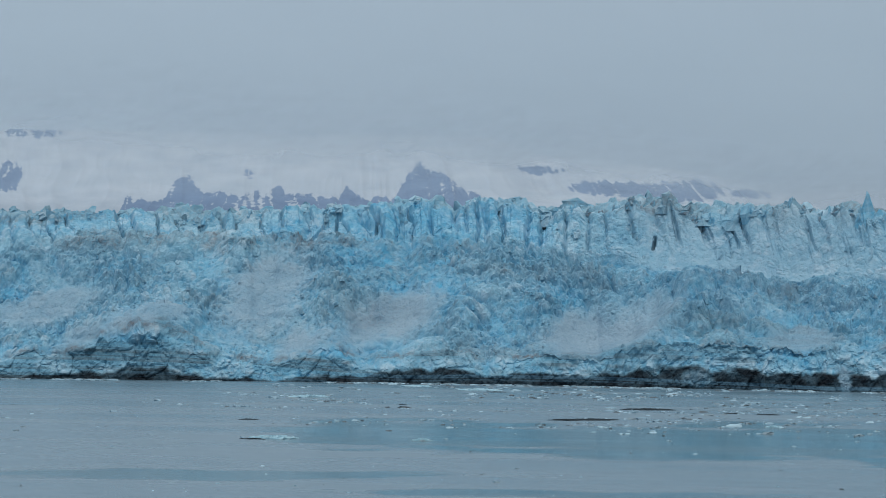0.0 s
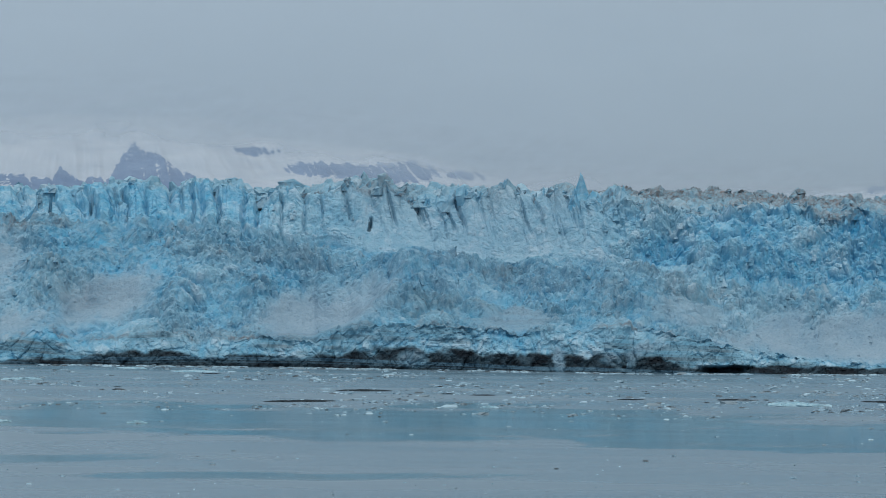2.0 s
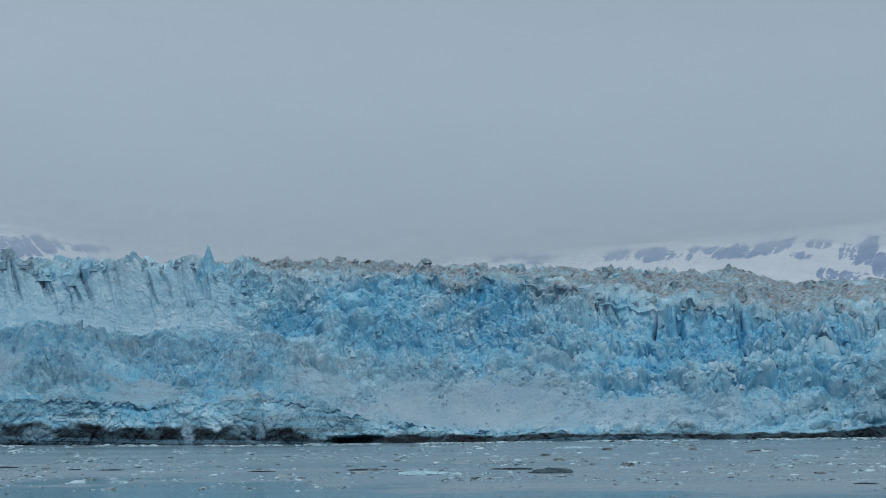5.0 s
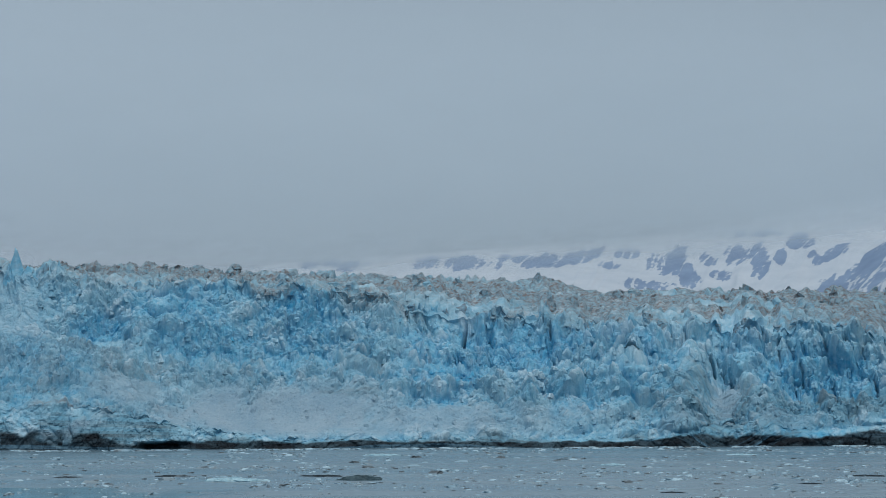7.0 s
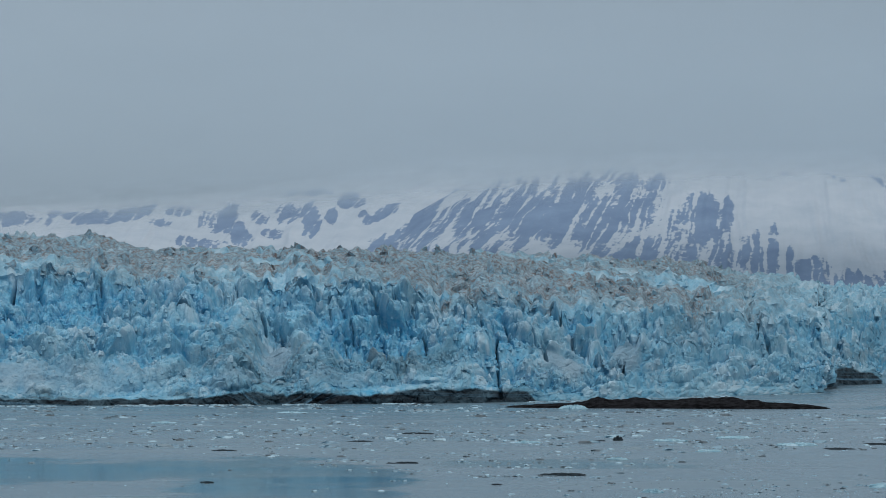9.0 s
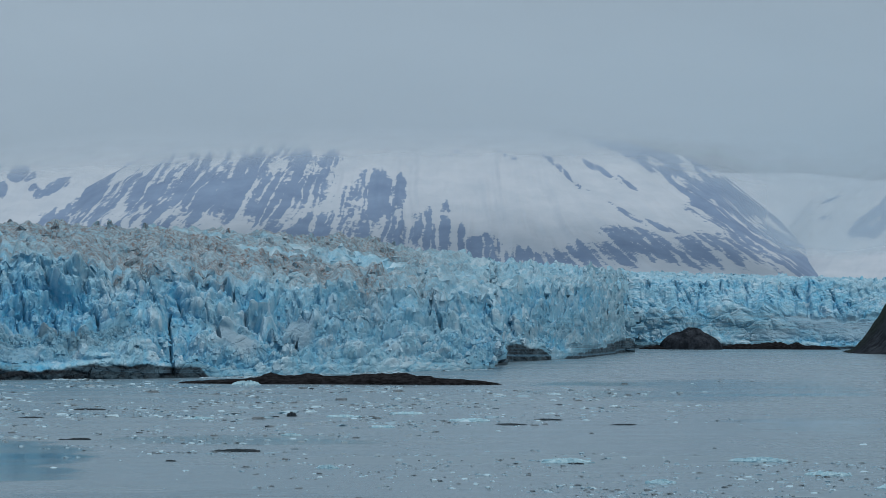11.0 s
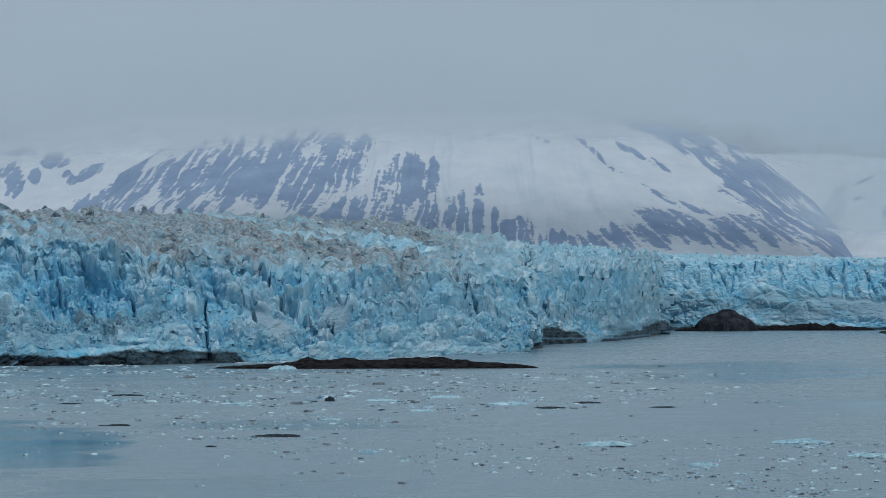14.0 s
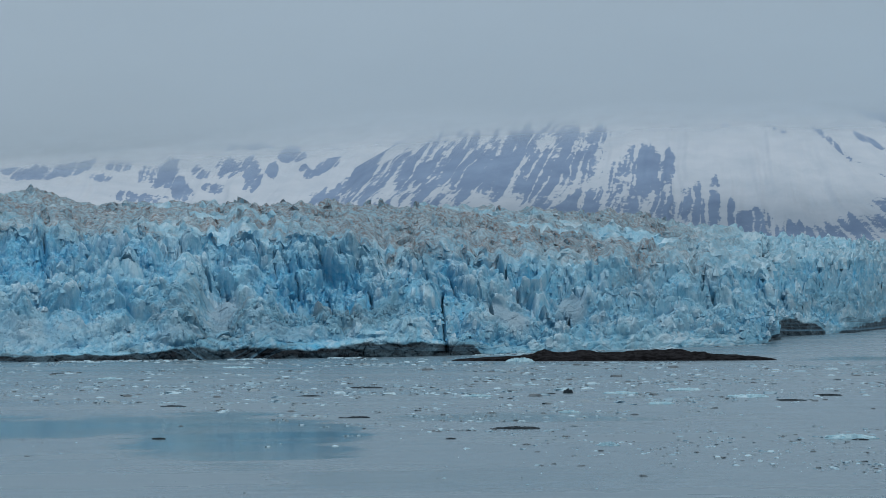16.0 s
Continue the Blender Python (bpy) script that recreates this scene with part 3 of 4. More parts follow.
    tower = 6.0 * crest + 5.0 * (p1 - 0.6) * gap1 + 3.0 * (gap1 - 0.7) + 1.5 * q5 + 1.2 * fbm(A / 3.5, deep / 7, 0 * A, 3, 0.6, 71)
    lift = near_top * tower + step(3.4, 4.0, PART) * (1 - near_top) * (tower * (0.8 - 0.4 * column) + 6 * column * (co - 0.5))
    Z2 = Z + (0.15 + 0.85 * step(0.75, 1.4, PART)) * up * push * (1 - near_top) + lift
    Z2 = np.where(PART < 0.12, np.minimum(Z2, Z), Z2)
    RR = D + S - out * push
    side = 2.2 * wob[0] * (1 - column) + 0.5 * (mid[2] - 0.5)
    corner = np.exp(-((B - 1466) / 10) ** 2) + np.exp(-((B - 1704) / 9) ** 2)
    side = side + corner * (4 * (mid[2] - 0.5) + 6 * wob[1] - 6 * step(10, 75, Z))
    X, Y = spot(B + side * 3.5, RR)

    # what the ice is made of: deep blue in the hollows and fresh breaks, pale where it is crushed or weathered
    hollow = 0.5 - 0.5 * (e_big - 0.3) - 0.5 * (e_mid - 0.3) - 0.4 * (e_small - 0.3)
    hue = fbm(A / 36, deep / 44, Z / 24, 4, 0.55, 81)
    blue = 0.34 + 0.65 * (hollow - 0.5) + 0.9 * hue - 0.08 * (1 - right) * slope
    blue = np.maximum(blue, patches(BAYS, B, V, 0.7 * j) * (0.78 + 0.4 * (hollow - 0.5)))
    blue = np.clip(blue * (1 - 0.8 * smoothwall) * (1 - 0.75 * near_top) * (1 - 0.3 * column) + 0.3 * column * (co - 0.2), 0, 1)
    dull = np.maximum(patches(HUMPS, B, V, 0.7 * j), (1 - right) * np.clip(0.4 + 0.9 * fbm(A / 40, deep / 40, Z / 20, 4, 0.55, 85), 0, 0.7)) * slope * (1 - crushed)
    tone = np.clip(0.42 - 0.35 * dull + 0.7 * fbm(A / 11, deep / 14, Z / 7, 5, 0.65, 83) + 0.25 * (e_mid - 0.4) + 0.2 * (e_small - 0.4), 0, 1)
    dirt = patches(DIRTS, B, V, 0.9 * j) * (0.6 + 0.6 * fbm(A / 9, deep / 20, Z / 6, 3, 0.6, 91))
    grime = fbm((A + 0.7 * deep) / 34, (deep - A) / 150, 0 * A, 4, 0.55, 95)
    dirt = np.maximum(dirt, topside * step(-0.5, 0.0, grime + 0.15 * (crest - 0.3)) * (0.35 + 0.65 * step(-900, -700, B)) * (1 - 0.75 * step(1250, 1450, B)))
    dirt = np.maximum(dirt, 0.3 * step(0.08, 0.4, fbm(A / 20, deep / 20, Z / 7, 4, 0.6, 97)) * slope * (1 - 0.6 * right) * (1 - crushed))
    lip = np.exp(-((PART - 1.03 - 0.06 * wob[0]) / 0.045) ** 2) * (1 - step(-560, -380, B)) * step(-0.3, 0.2, fbm(A / 18, 0 * A, Z / 9, 3, 0.6, 119))
    dirt = np.maximum(dirt, 0.8 * lip)
    depth_of_band = table([(-2700, 0.3), (-1700, 0.3), (-1630, 0.52), (-1000, 0.5), (-640, 0.48), (-560, 0.3), (-300, 0.7), (-200, 0.8), (400, 0.75), (500, 0.45), (600, 0.62), (800, 0.7), (940, 0.72),
                           (965, 0.1), (1466, 0.1), (1474, 0.8), (1555, 0.75), (1565, 0.15), (1620, 0.5), (1700, 0.95), (1708, 0.6), (2700, 0.7)], B)
    foot = 1 - step(-0.05, 0.05, PART - depth_of_band + 0.16 * fbm(A / 9, 0 * A, Z / 6, 4, 0.6, 99))
    chute = patches(CHUTES, B, V, 1.2 * j + 0.8 * (small[2] - 0.5)) * (PART < 1.3)
    foot = foot * (1 - chute)
    crushed = np.maximum(np.maximum(crushed, chute), 0.45 * smoothwall)
    beds = patches(BEDS, B, V, 0.8 * j) * (PART < 3.0)
    lower = (1 - chute) * (1 - step(0.9, 1.08, PART + 0.25 * wob[2])) * step(-0.35, 0.15, fbm(A / 24, 0 * A, Z / 9, 4, 0.6, 89)) * (1 - 0.75 * np.exp(-((B - 1215) / 250) ** 6))
    masks = dict(dull=dull, tone=tone, bed=bed, blue=blue, dirt=np.clip(dirt, 0, 1), crushed=crushed, foot=foot, strata=np.maximum(beds * (1 - 0.5 * crushed), lower))
    front = sheet("ice_front", X, Y, Z2, ICE, masks, glacier, smooth=False)

    # loose blocks on the slopes and cliffs, and towers on the top
    rng = np.random.default_rng(7)
    blocks = [ice_block(rng, 3, 5, rng.uniform(0.4, 0.8), 0.2) for _ in range(12)]
    towers = [ice_block(rng, 3, 6, rng.uniform(0.3, 0.75), 0.3) for _ in range(14)]

    def strew(name, n, want, shapes, wide, high, sink, part, slim=1.0, turn=(0.0, 6.28), vary=0.12):
        ci, ri = rng.integers(2, len(b) - 2, n), rng.integers(1, S.shape[1] - 9, n)
        keep = rng.uniform(0, 1, n) < want[ci, ri]
        ci, ri = ci[keep], ri[keep]
        k = len(ci)
        big_one = rng.uniform(0, 1, k) ** 2.2
        w, h = wide[0] + (wide[1] - wide[0]) * big_one, (high[0] + (high[1] - high[0]) * big_one) * rng.uniform(0.7, 1.3, k)
        m = {key: v[ci, ri] if key == "bed" else np.clip(v[ci, ri] + rng.normal(0, vary, k) * (key in ("blue", "dirt")), 0, 1) for key, v in masks.items()}
        ob = heap(name, shapes, rng.integers(0, len(shapes), k), X[ci, ri], Y[ci, ri], Z2[ci, ri] - sink * h, w, h, rng.uniform(*turn, k), m, ICE, glacier, slim)
        return tagged(ob, part, kind="stuff")

    want = (0.9 * slope * (1 - 0.93 * crushed) * broken + 0.4 * cliff * (1 - 0.9 * smoothwall) * (1 - 0.8 * column)) * step(0.95, 1.1, PART)
    strew("ice_rubble", 34000, want, blocks, (0.7, 3.2), (0.6, 2.4), 0.5, "tumbled angular blocks of blue-white ice")
    strew("serac_field", 6000, near_top * 0.95, towers, (4.0, 10.0), (2.0, 6.5), 0.45, "jagged dirty ice towers on the glacier's top")
    strew("fin_field", 7000, near_top * (0.25 + 0.75 * step(300, 700, B)), towers, (7.0, 18.0), (3.0, 8.5), 0.5, "leaning dirty ice fins on the glacier's top", 0.4, (0.2, 1.5))

    # single towers along the upper edge
    made = []
    for k in range(14):
        v, f = ice_block(rng, 4, 6, 0.22 if k == 8 else rng.uniform(0.35, 0.8), 0.2)
        me = bpy.data.meshes.new("serac")
        me.from_pydata([tuple(p) for p in v], [], [tuple(int(i) for i in q) for q in f])
        dirty, bluish = (0.75 if k % 2 else 0.25), (0.15, 0.45, 0.7)[k % 3]
        for key, value in (("blue", bluish), ("dirt", dirty), ("crushed", 0.0), ("foot", 0.0), ("strata", 0.0), ("bed", 0.0), ("tone", 0.5), ("dull", 0.0)):
            me.attributes.new(key, "FLOAT", "POINT").data.foreach_set("value", np.full(len(v), value, np.float32))
        me.materials.append(ICE)
        made.append(me)
    row = sum(ROWS[:4]) + 1
    spots = np.linspace(-2400, 1440, 285) + rng.uniform(-5, 5, 285)
    for q in spots:
        c = int(np.argmin(np.abs(b - q)))
        clean = q < -1250 or q > 900
        k = int(rng.integers(0, 7)) * 2 + (0 if clean or rng.uniform() < 0.4 else 1)
        ob = new("serac", made[k])
        ob.parent = glacier
        w, h = rng.uniform(3.5, 9.0), rng.uniform(2.5, 6.5)
        ob.matrix_basis = Matrix.LocRotScale((X[c, row], Y[c, row], Z2[c, row] - 0.6 * h), Euler((0, 0, rng.uniform(0, 6.28))), (w, 0.6 * w, h))
    c = int(np.argmin(np.abs(b + 746)))
    for dx, w, t, h in ((0.0, 12, 8, 17), (6.0, 14, 9, 9), (-4.0, 9, 7, 10)):
        ob = tagged(new("pinnacle", made[8]), "sharp pale blue ice pinnacle")
        ob.parent = glacier
        ob.matrix_basis = Matrix.LocRotScale((X[c, row] + dx, Y[c, row] - 2, DECK + 192 * 1412 / R0 - 4), Euler((0, 0, 0.4 + dx)), (w, t, h))
    return glacier, front


glacier, ice_front = build_glacier()


# ---------------------------------------------------------------- mountains
def build_mountain(name, label, b0, b1, near, far, ridge, base, lean, rocks, seed, streaks=0.5, shoulder=None, ragged=0.6, grain=15.0, line=None):
    """A slope from its foot at distance near up to a ridge at distance far; ridge and base give the rise by bearing; lean tilts the gullies;
    rocks are bare patches (bearing, rise, half width, half height, strength); shoulder is the depth of bare rock below the ridge by bearing."""
    nb, nr = int((b1 - b0) / 2.8), 140
    b = np.linspace(b0, b1, nb)[:, None]
    f = np.linspace(0, 1, nr)[None, :]
    r = near + (far - near) * f + 0 * b
    vr, vb = table(ridge, b), table(base, b)
    rise = vb + (vr - vb) * f
    a = b / R0 * 4000 + 0 * f
    slant = table(lean, b)
    g = a + slant * rise * 0.8 + 9 * fbm(a / 60, rise / 34, 0 * a, 3, 0.5, seed + 21)
    gully = fbm(g / 42, rise / 160, 0 * g, 5, 0.55, seed, ridged=True)
    broad = fbm(a / 160, f * 2, 0 * a, 3, 0.5, seed + 7)
    z = DECK + rise * r / R0 + (5 * gully + 12 * broad) * np.sin(np.pi * np.clip(f, 0, 1)) ** 0.6
    streak = fbm(g / grain, rise / 62, 0 * g, 5, 0.62, seed + 15)
    field = fbm(g / 60, rise / 60, 0 * a, 4, 0.55, seed + 17)
    thin = fbm(g / (1.3 * grain) + 0.5 * field, rise / 75, 0 * g, 5, 0.62, seed + 13, ridged=True)
    bare = patches(rocks, b + 0 * f, rise, ragged * (0.8 * field * (grain > 10) + 1.25 * streak))
    if line:
        bare = np.maximum(bare, step(-6, 10, table(line, b) - rise + 9 * streak + 9 * field))
    if shoulder:
        bare = np.maximum(bare, step(0.0, 0.35, 1 - (vr - rise) / np.maximum(table(shoulder, b), 1.0) + 0.5 * field + 0.35 * streak))
    snow = 0.95 + 0.1 * streak - 0.95 * bare + streaks * np.clip(thin - 0.2, 0, 1) * bare * 1.8 + 0.25 * field * bare
    x, y = spot(b + 0 * f, r)
    return tagged(sheet(name, x, y, z, HAZED_ROCK, dict(snow=snow)), label, "mountain")


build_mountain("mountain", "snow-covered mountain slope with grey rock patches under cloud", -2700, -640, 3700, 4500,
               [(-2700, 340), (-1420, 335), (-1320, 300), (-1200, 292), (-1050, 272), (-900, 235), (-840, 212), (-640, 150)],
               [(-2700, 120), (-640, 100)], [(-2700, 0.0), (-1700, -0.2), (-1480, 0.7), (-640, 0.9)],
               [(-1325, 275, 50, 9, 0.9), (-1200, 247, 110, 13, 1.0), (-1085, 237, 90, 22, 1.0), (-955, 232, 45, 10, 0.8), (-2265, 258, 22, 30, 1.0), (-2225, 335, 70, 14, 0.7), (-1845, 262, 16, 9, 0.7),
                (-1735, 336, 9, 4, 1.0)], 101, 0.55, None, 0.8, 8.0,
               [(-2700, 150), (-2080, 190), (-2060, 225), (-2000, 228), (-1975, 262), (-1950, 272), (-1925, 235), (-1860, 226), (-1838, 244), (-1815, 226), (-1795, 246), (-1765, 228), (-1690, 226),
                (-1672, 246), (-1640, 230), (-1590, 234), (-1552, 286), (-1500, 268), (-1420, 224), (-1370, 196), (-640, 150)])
build_mountain("mountain", "low rocky mountain ridge streaked with snow", -420, 1000, 4000, 4560,
               [(-420, 180), (-300, 216), (0, 236), (200, 250), (400, 266), (600, 300), (800, 330), (1000, 340)],
               [(-420, 110), (1000, 110)], [(-420, -0.7), (1000, -0.7)],
               [(-200, 212, 80, 12, 0.8), (30, 212, 100, 14, 0.9), (190, 218, 60, 16, 0.9), (326, 230, 28, 8, 1.0), (398, 218, 36, 24, 1.0, 0.2), (430, 196, 26, 22, 1.0, -0.3), (468, 219, 18, 14, 1.0), (518, 228, 26, 20, 1.0, 0.2),
                (556, 218, 20, 30, 1.0), (630, 250, 38, 16, 1.0), (592, 220, 12, 16, 1.0), (654, 219, 14, 14, 1.0), (735, 184, 75, 24, 1.0, 0.25), (835, 232, 60, 40, 1.0), (360, 178, 60, 10, 0.8), (250, 226, 30, 12, 1.0, 0.3), (290, 205, 24, 12, 0.9), (490, 196, 20, 10, 0.9), (690, 232, 26, 14, 0.9, 0.4), (120, 222, 40, 9, 0.9), (560, 262, 60, 8, 0.9)], 131, 0.6, None, 1.05, 10.5)
build_mountain("mountain", "broad mountain with haze-blue rock slopes and a great snowfield", 540, 2070, 3560, 4300,
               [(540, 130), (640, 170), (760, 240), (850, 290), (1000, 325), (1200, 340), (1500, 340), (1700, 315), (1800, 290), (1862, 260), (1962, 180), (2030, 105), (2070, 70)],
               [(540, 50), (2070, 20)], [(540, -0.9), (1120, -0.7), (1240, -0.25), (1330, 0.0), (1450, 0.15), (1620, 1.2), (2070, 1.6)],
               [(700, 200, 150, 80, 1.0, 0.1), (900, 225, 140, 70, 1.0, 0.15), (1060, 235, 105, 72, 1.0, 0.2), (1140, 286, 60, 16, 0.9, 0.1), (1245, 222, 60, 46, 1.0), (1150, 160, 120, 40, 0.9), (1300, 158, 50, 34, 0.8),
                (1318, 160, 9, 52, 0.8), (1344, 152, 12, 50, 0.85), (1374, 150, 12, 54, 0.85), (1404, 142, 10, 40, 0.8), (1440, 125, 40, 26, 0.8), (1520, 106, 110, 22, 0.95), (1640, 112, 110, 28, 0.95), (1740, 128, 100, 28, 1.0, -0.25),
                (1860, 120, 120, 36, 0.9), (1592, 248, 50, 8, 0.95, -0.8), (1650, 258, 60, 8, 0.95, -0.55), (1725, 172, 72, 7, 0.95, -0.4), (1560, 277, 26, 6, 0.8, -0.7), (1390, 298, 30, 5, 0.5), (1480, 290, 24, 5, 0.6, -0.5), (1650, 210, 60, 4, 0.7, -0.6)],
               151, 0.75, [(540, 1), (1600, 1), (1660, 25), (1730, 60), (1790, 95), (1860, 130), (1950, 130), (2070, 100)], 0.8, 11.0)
build_mountain("mountain", "steep haze-blue rock mountain partly covered with snow", 1860, 2760, 3900, 4600,
               [(1860, 40), (1950, 150), (2020, 215), (2100, 245), (2200, 255), (2330, 262), (2760, 280)], [(1860, 30), (2760, 30)], [(1860, -0.75), (2760, -0.75)],
               [(2235, 186, 100, 30, 1.0, 0.12), (2125, 172, 46, 24, 1.0, 0.5), (2160, 210, 26, 14, 1.0, 0.4), (2330, 205, 80, 45, 1.0, 0.1), (2052, 213, 16, 5, 1.0, 0.4), (2045, 179, 15, 6, 1.0), (2500, 210, 200, 60, 0.9)], 171, 0.6, None, 0.35)
build_mountain("snowfield", "smooth white snowfield of a valley glacier", 1820, 2500, 4150, 4800, [(1820, 262), (2000, 262), (2200, 240), (2500, 240)],
               [(1820, 10), (2500, 10)], [(1820, 0), (2500, 0)], [(2060, 225, 10, 4, 0.3)], 191)


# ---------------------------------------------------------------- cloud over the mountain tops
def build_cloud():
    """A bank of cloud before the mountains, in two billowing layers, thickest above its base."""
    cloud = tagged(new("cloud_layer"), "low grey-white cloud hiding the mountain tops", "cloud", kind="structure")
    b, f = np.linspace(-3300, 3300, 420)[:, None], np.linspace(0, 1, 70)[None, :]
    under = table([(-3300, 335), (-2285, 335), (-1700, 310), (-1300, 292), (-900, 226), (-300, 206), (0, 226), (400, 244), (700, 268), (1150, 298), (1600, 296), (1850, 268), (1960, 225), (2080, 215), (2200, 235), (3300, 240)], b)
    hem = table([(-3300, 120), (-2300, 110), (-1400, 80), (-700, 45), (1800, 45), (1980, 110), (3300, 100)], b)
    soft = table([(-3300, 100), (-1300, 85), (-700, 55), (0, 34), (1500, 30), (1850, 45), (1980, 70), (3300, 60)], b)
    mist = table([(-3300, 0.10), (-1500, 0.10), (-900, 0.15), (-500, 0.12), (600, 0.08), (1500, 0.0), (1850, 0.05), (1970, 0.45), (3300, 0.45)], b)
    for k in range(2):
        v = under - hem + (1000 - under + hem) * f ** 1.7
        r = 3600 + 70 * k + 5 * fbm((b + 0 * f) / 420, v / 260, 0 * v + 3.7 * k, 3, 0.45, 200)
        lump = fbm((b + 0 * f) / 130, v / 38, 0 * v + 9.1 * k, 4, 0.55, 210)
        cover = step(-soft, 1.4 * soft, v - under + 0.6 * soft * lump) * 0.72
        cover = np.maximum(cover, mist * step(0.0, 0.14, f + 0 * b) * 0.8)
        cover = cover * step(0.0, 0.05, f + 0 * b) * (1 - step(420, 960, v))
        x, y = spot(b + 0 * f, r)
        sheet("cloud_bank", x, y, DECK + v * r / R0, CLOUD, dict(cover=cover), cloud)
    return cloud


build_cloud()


# ---------------------------------------------------------------- rocks
def build_headland():
    """Dark cliff, its mossy crown, and low shrubs along the brow."""
    headland = tagged(new("headland"), "dark rocky headland with a mossy green crown", "cliff")
    b, f = np.linspace(2066, 2760, 260)[:, None], np.linspace(0, 1, 150)[None, :]
    foot = table([(2066, 2760), (2080, 2700), (2330, 2510), (2760, 2300)], b)
    top = table([(2066, -56), (2092, -46), (2107, -28), (2132, 8), (2152, 42), (2162, 72), (2177, 104), (2202, 118), (2262, 148), (2330, 174), (2500, 225), (2760, 280)], b)
    r = foot + 160 * np.clip(f / 0.75, 0, 1) ** 1.1 + 400 * np.clip((f - 0.75) / 0.25, 0, 1)
    zt = DECK + top * (foot + 160) / R0
    g = np.clip(f / 0.75, 0, 1)
    z = -3 + (zt + 3) * (0.75 * g + 0.25 * np.sin(g * np.pi / 2)) - 60 * np.clip((f - 0.75) / 0.25, 0, 1)
    a, zz = b / R0 * 2600 + 0 * f, z + 0 * b
    crag = fbm((a + 0.35 * zz) / 24, zz / 75, 0 * a, 5, 0.58, 301, ridged=True)
    slab = cells(a / 11, 0 * a, zz / 16, 303)
    r = r - 15 * crag * np.sin(np.pi * np.clip(f + 0.03, 0, 1)) - 3 * fbm(a / 8, zz / 9, 0 * a, 3, 0.6, 305) - 1.0 * (slab[2] - 0.5) * np.clip((slab[1] - slab[0]) / 0.3, 0, 1) * (f < 0.7)
    z = zz + 3 * fbm(a / 14, r / 14, 0 * a, 4, 0.6, 307) * step(0.05, 0.3, f)
    green = np.clip(step(0.2, 0.75, f) + 0.5 * fbm(a / 14, zz / 20, 0 * a, 5, 0.65, 309) - 0.15, 0, 1)
    x, y = spot(b + 0 * f, r)
    cut_row = 105
    sheet("rock_face", x[:, :cut_row], y[:, :cut_row], z[:, :cut_row], CLIFF, dict(green=green[:, :cut_row]), headland)
    tagged(sheet("crown", x[:, cut_row - 1:], y[:, cut_row - 1:], z[:, cut_row - 1:], CLIFF, dict(green=green[:, cut_row - 1:]), headland), "mossy dark green crown")
    rng = np.random.default_rng(17)
    tufts = [ice_block(rng, 3, 5, 0.5, 0.3) for _ in range(6)]
    ci, ri = rng.integers(60, 259, 2600), rng.integers(78, 118, 2600)
    keep = green[ci, ri] > rng.uniform(0.2, 0.9, 2600)
    ci, ri = ci[keep], ri[keep]
    n = len(ci)
    w = rng.uniform(0.7, 1.8, n)
    tagged(heap("shrubbery", tufts, rng.integers(0, 6, n), x[ci, ri], y[ci, ri], z[ci, ri] - 0.2, w, w * rng.uniform(0.5, 1.1, n), rng.uniform(0, 6.28, n), dict(green=np.ones(n)), CLIFF, headland),
           "low dark green shrubs", kind="stuff")
    return headland


def build_mound(name, label, category, material, b, r, half_b, half_r, high, seed, shape=0.5, wave=0.35, masks=()):
    n = 220
    u, w = np.linspace(-1.25, 1.25, n)[:, None], np.linspace(-1.25, 1.25, 44)[None, :]
    edge = 1 + 0.18 * fbm(np.cos(np.arctan2(w, u)) * 2 + 5, np.sin(np.arctan2(w, u)) * 2, 0 * u + 0 * w, 3, 0.5, seed)
    q = np.sqrt(u ** 2 + w ** 2) / edge
    z = high * np.clip(1 - q, -0.3, 1) / np.maximum(np.abs(np.clip(1 - q, -0.3, 1)), 1e-6) * np.abs(np.clip(1 - q, -0.3, 1)) ** shape
    lumps = fbm(u * half_b / R0 * r / 9, w * half_r / 9, 0 * u * w, 4, 0.55, seed + 3)
    if wave > 0.5:
        hump = fbm(u * half_b / R0 * r / 26, w * half_r / 18, 0 * u * w, 5, 0.6, seed + 9, ridged=True)
        z = np.where(z > 0, z * (0.72 + 0.5 * hump), z)
    z = z * (1 + 0.5 * wave * lumps) + 0.25 * high * lumps * np.clip(1 - q, 0, 1)
    x, y = spot(b + half_b * u + 0 * w, r + half_r * w + 0 * u)
    return tagged(sheet(name, x, y, z, material, {k: 0 * z for k in masks}), label, category)


build_headland()
build_mound("rock_islet", "rounded dark rock islet before the far ice", "rock", CLIFF, 1806, 3040, 52, 30, 24, 321, 0.45, 0.1, ("green",))
build_mound("rock_bar", "long low wet brown rock bar awash before the ice", "rock", BAR, 1202, 1312, 274, 16, 4.6, 331, 0.5, 0.8)
build_mound("rock_shelf", "low dark rock shelf beside the rounded islet", "rock", BAR, 1768, 3035, 46, 14, 5.0, 341, 0.5, 0.6)
build_mound("rock_shelf", "dark boulder shore at the foot of the far ice", "rock", BAR, 1965, 3090, 110, 14, 9.0, 343, 0.5, 0.9)


# ---------------------------------------------------------------- floating ice
PALE_FLOE = floe_ice("floe_pale_ice", (0.24, 0.46, 0.56), (0.52, 0.70, 0.77))
DARK_FLOE = floe_ice("floe_dirty_ice", (0.008, 0.013, 0.018), (0.045, 0.065, 0.08))
GREEN_FLOE = floe_ice("floe_grey_green_ice", (0.03, 0.06, 0.075), (0.13, 0.20, 0.23))


def afloat(v):
    """Distance of a thing on the water that lies v steps below the eye's level."""
    return DECK * R0 / v


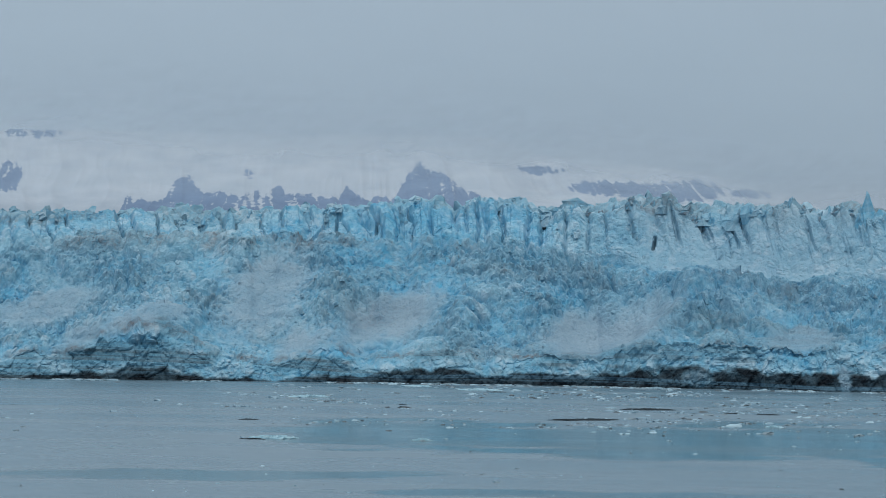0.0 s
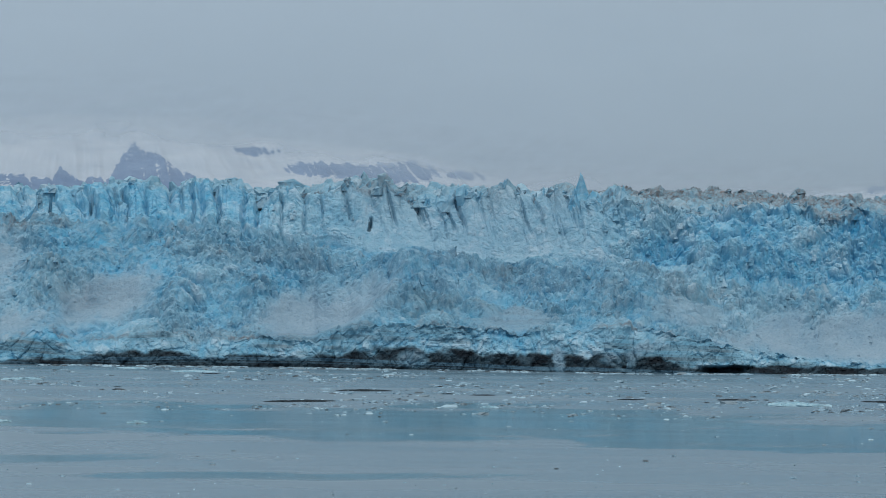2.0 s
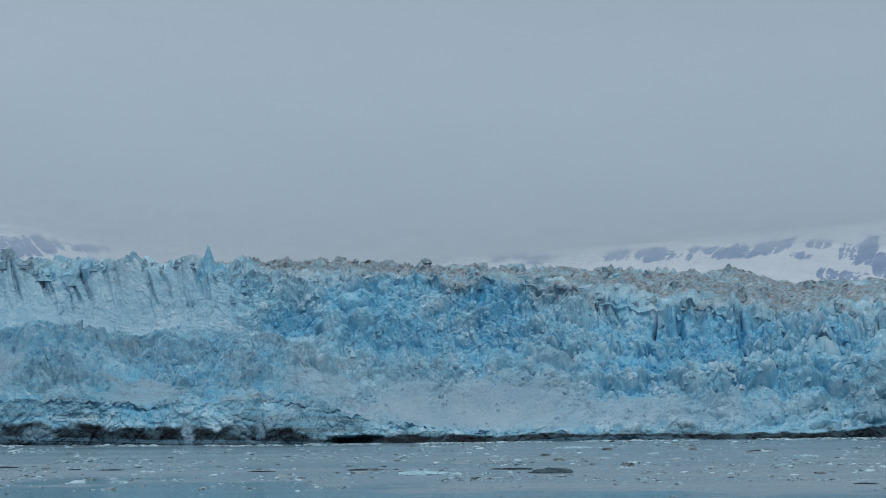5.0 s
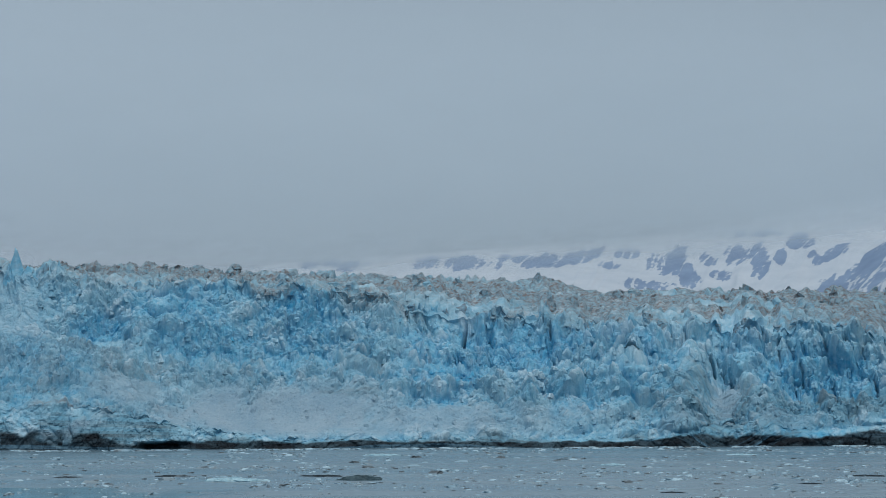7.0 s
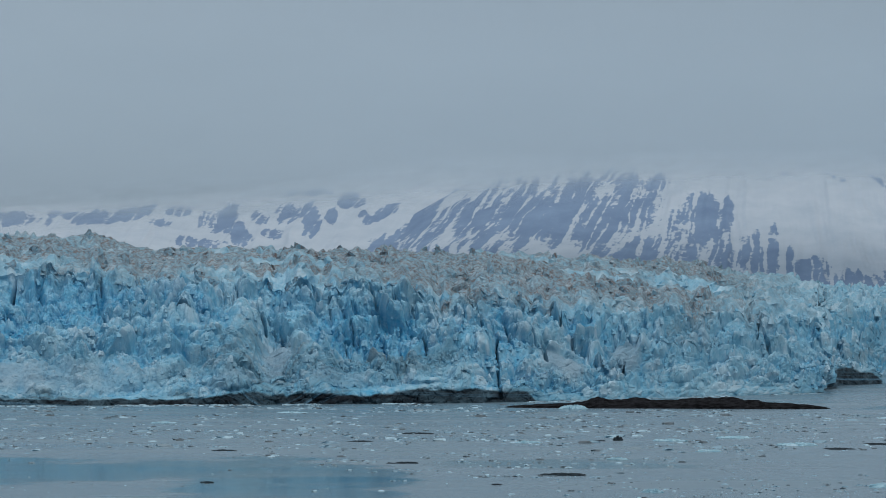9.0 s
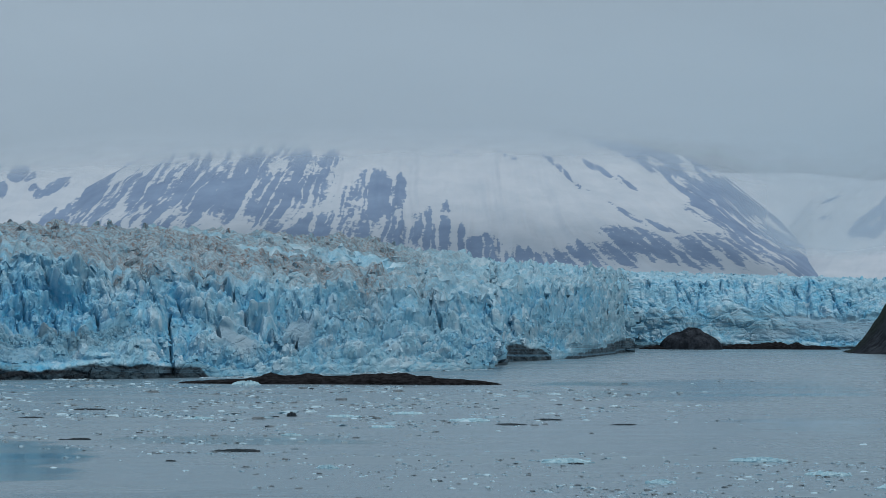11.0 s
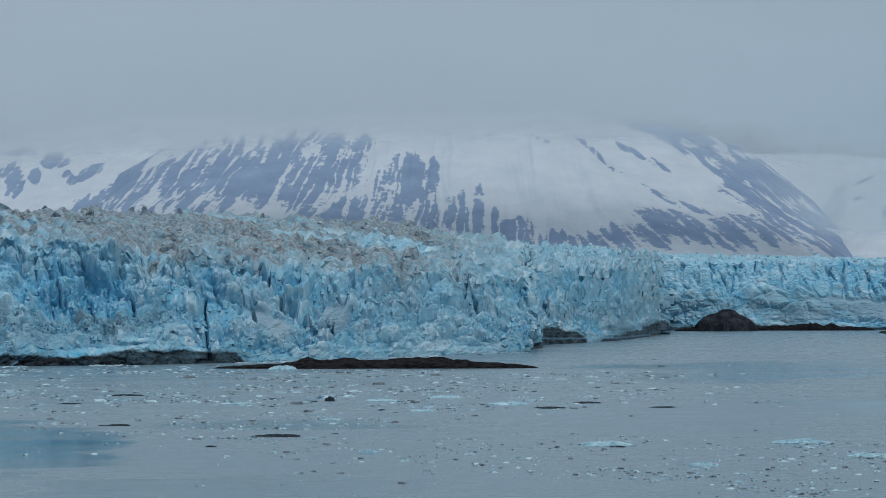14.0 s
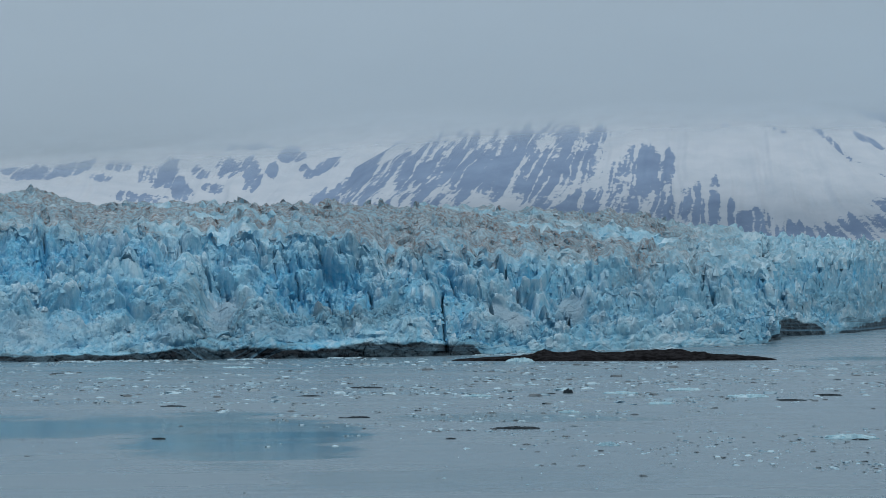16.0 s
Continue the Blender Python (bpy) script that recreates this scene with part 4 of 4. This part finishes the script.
def build_floe(label, material, b, v, wide, high, deep, seed, group):
    """One floating slab: an uneven outline, a lumpy top, and its keel under water."""
    rng = np.random.default_rng(seed)
    n, rings = 40, 9
    r = afloat(v)
    size = wide * r / R0
    lobes = [(rng.uniform(0.05, 0.22), k, rng.uniform(0, 6.28)) for k in (2, 3, 4, 5, 7)]
    bm = bmesh.new()
    loops = []
    for k in range(rings):
        f = k / (rings - 1)
        ring = []
        for i in range(n):
            a = 2 * math.pi * i / n
            rad = 1 + sum(m * math.sin(q * a + ph) for m, q, ph in lobes)
            rr = rad * rng.uniform(0.9, 1.1) * (1.04 - 0.04 * f if k < 2 else 1.0 - 0.75 * ((k - 1) / (rings - 2)) ** 1.3)
            h = (-0.5 * high, 0.2 * high)[k] if k < 2 else high * (0.35 + 0.3 * f) * (0.25 + 1.4 * rng.uniform() ** 1.5)
            ring.append(bm.verts.new((0.5 * size * rr * math.cos(a), 0.5 * deep * size * rr * math.sin(a), h)))
        loops.append(ring)
    tip = bm.verts.new((rng.uniform(-0.1, 0.1) * size, 0, high * rng.uniform(0.6, 1.1)))
    for lo, hi in zip(loops, loops[1:]):
        for i in range(n):
            bm.faces.new((lo[i], lo[(i + 1) % n], hi[(i + 1) % n], hi[i]))
    for i in range(n):
        bm.faces.new((loops[-1][i], loops[-1][(i + 1) % n], tip))
    me = bpy.data.meshes.new("ice_floe")
    bm.to_mesh(me)
    bm.free()
    me.materials.append(material)
    ob = tagged(new("ice_floe", me), label, "ice floe", group)
    x, y = spot(b, r)
    ob.matrix_basis = pose(x, y, 0, 0, 0, -math.degrees(b / R0) + rng.uniform(-12, 12))
    return ob


# bearing, fall below the eye's level, width in the same steps
DARK = [(-1845, 170, 26), (-1835, 205, 34), (-1275, 167, 60), (-1225, 166, 70), (-1135, 147, 80), (-920, 154, 34), (-1570, 142, 14), (-985, 152, 22), (-1405, 118, 30), (-659, 160, 36),
        (-474, 159, 55), (-209, 160, 64), (377, 246, 18), (887, 250, 18), (1007, 232, 70), (1065, 172, 26), (747, 160, 55), (407, 190, 35), (212, 131, 20), (1487, 184, 50),
        (727, 212, 45), (1687, 183, 35), (1552, 175, 50), (1600, 252, 26), (-100, 262, 8), (650, 174, 30)]
PALE = [(-1735, 129, 70), (-1545, 109, 55), (-1435, 115, 70), (-1535, 206, 24), (-910, 176, 24), (-369, 168, 100), (-109, 124, 50), (1022, 111, 38), (522, 124, 40), (1307, 166, 50),
        (1582, 250, 80), (1162, 262, 30), (1922, 245, 80), (2172, 289, 80), (2302, 318, 90), (-1800, 204, 70), (300, 142, 34), (1195, 172, 46), (1420, 178, 60), (1260, 190, 40),
        (940, 176, 36), (1100, 205, 30), (2040, 268, 60), (1750, 285, 46)]
for k, (fb, fv, fw) in enumerate(DARK):
    build_floe("flat dark dirt-laden ice floe floating on grey water", DARK_FLOE, fb, fv, fw, 0.25 + 0.004 * fw, 0.8, 400 + k, "dark floes on the water")
for k, (fb, fv, fw) in enumerate(PALE):
    build_floe("pale blue-white ice floe floating on grey water", PALE_FLOE, fb, fv, fw, 0.6 + 0.006 * fw, 0.55, 500 + k, "pale floes on the water")
build_floe("grey-green rounded ice floe rising from the water", GREEN_FLOE, -142, 167, 62, 1.7, 0.6, 601, "dark floes on the water")
build_floe("upright dark block of ice standing in the water", DARK_FLOE, 1100, 171, 14, 1.6, 0.5, 603, "dark floes on the water")
build_floe("small white bergy bit beside the rock bar", PALE_FLOE, 1022, 116, 40, 2.2, 0.7, 605, "pale floes on the water")


# Bands of drifting ice: bearing, fall, half width, half depth, strength
BANDS = [(-500, 152, 1250, 34, 0.9), (700, 155, 1000, 38, 1.0), (1280, 160, 400, 38, 1.0), (1980, 285, 650, 42, 0.9), (950, 215, 420, 26, 0.7), (-1300, 122, 480, 20, 0.8), (1300, 262, 330, 40, 0.6), (300, 122, 1100, 14, 0.8),
         (1650, 130, 130, 8, 0.6)]


def build_brash():
    """Small pieces of ice, too many to count, thickest before the ice front."""
    rng = np.random.default_rng(11)
    shapes = [ice_block(rng, 2, 5, rng.uniform(0.5, 0.8), 0.15) for _ in range(10)]
    n = 190000
    b = rng.uniform(-2420, 2420, n)
    v = 96 + 250 * rng.uniform(0, 1, n) ** 1.5
    r = afloat(v)
    x, y = spot(b, r)
    drift = fbm(b / 150, v / 9, 0 * x, 4, 0.55, 700)
    strand = fbm(b / 45, v / 4, 0 * x, 4, 0.6, 704)
    thick = patches(BANDS, b, v, 1.1 * drift + 0.7 * strand)
    keep = rng.uniform(0, 1, n) < np.clip(0.003 + 0.36 * thick * np.clip(0.30 + 1.9 * strand + 1.0 * drift, 0, 1), 0, 1)
    keep &= r < table(FRONT, b) - 14
    keep &= ~((np.abs(b - 1200) < 310) & (np.abs(r - 1320) < 40))
    # a rim of loose ice along the foot of the cliffs
    m = 6000
    b2 = rng.uniform(-2400, 1460, m)
    r2 = table(FRONT, b2) - 4 - 22 * rng.uniform(0, 1, m) ** 2
    loose = fbm(b2 / 60, 0 * b2, 0 * b2, 3, 0.6, 720) > -0.15
    loose &= ~((np.abs(b2 - 1200) < 310) & (np.abs(r2 - 1320) < 40))
    x2, y2 = spot(b2, r2)
    x, y = np.concatenate([x[keep], x2[loose]]), np.concatenate([y[keep], y2[loose]])
    k = len(x)
    w = 0.6 + 3.0 * rng.uniform(0, 1, k) ** 3
    w = w * np.clip(np.hypot(x, y) / 1000, 0.55, 1.4)
    w = np.where((rng.uniform(0, 1, k) < 0.03) & (np.hypot(x, y) > 780), rng.uniform(2.5, 7.0, k), w)
    h = 0.10 + 0.09 * w
    ob = heap("brash_ice", shapes, rng.integers(0, len(shapes), k), x, y, 0 * x, w, h, rng.uniform(0, 6.28, k), {}, BRASH)
    return tagged(ob, "scattered small pieces of brash ice on the water", "brash ice", kind="stuff")


def brash_ice():
    n = Nodes("brash_ice")
    tone = n.tree.nodes.new("ShaderNodeValToRGB")
    tone.color_ramp.interpolation = "CONSTANT"
    el = tone.color_ramp.elements
    el[0].position, el[0].color = 0.0, (0.035, 0.05, 0.06, 1)
    el[1].position, el[1].color = 0.16, (0.19, 0.26, 0.30, 1)
    for at, col in ((0.38, (0.23, 0.37, 0.455, 1)), (0.82, (0.42, 0.60, 0.69, 1))):
        el.new(at).color = col
    n.put(tone.inputs["Fac"], n.island)
    grain = n.noise(n.scaled(1.5, 1.5, 1.5), detail=4.0)
    return n.surface(n.mix(n.math("MULTIPLY", grain, 0.3), tone.outputs["Color"], (0.3, 0.4, 0.46)), 0.6)


BRASH = brash_ice()
build_brash()
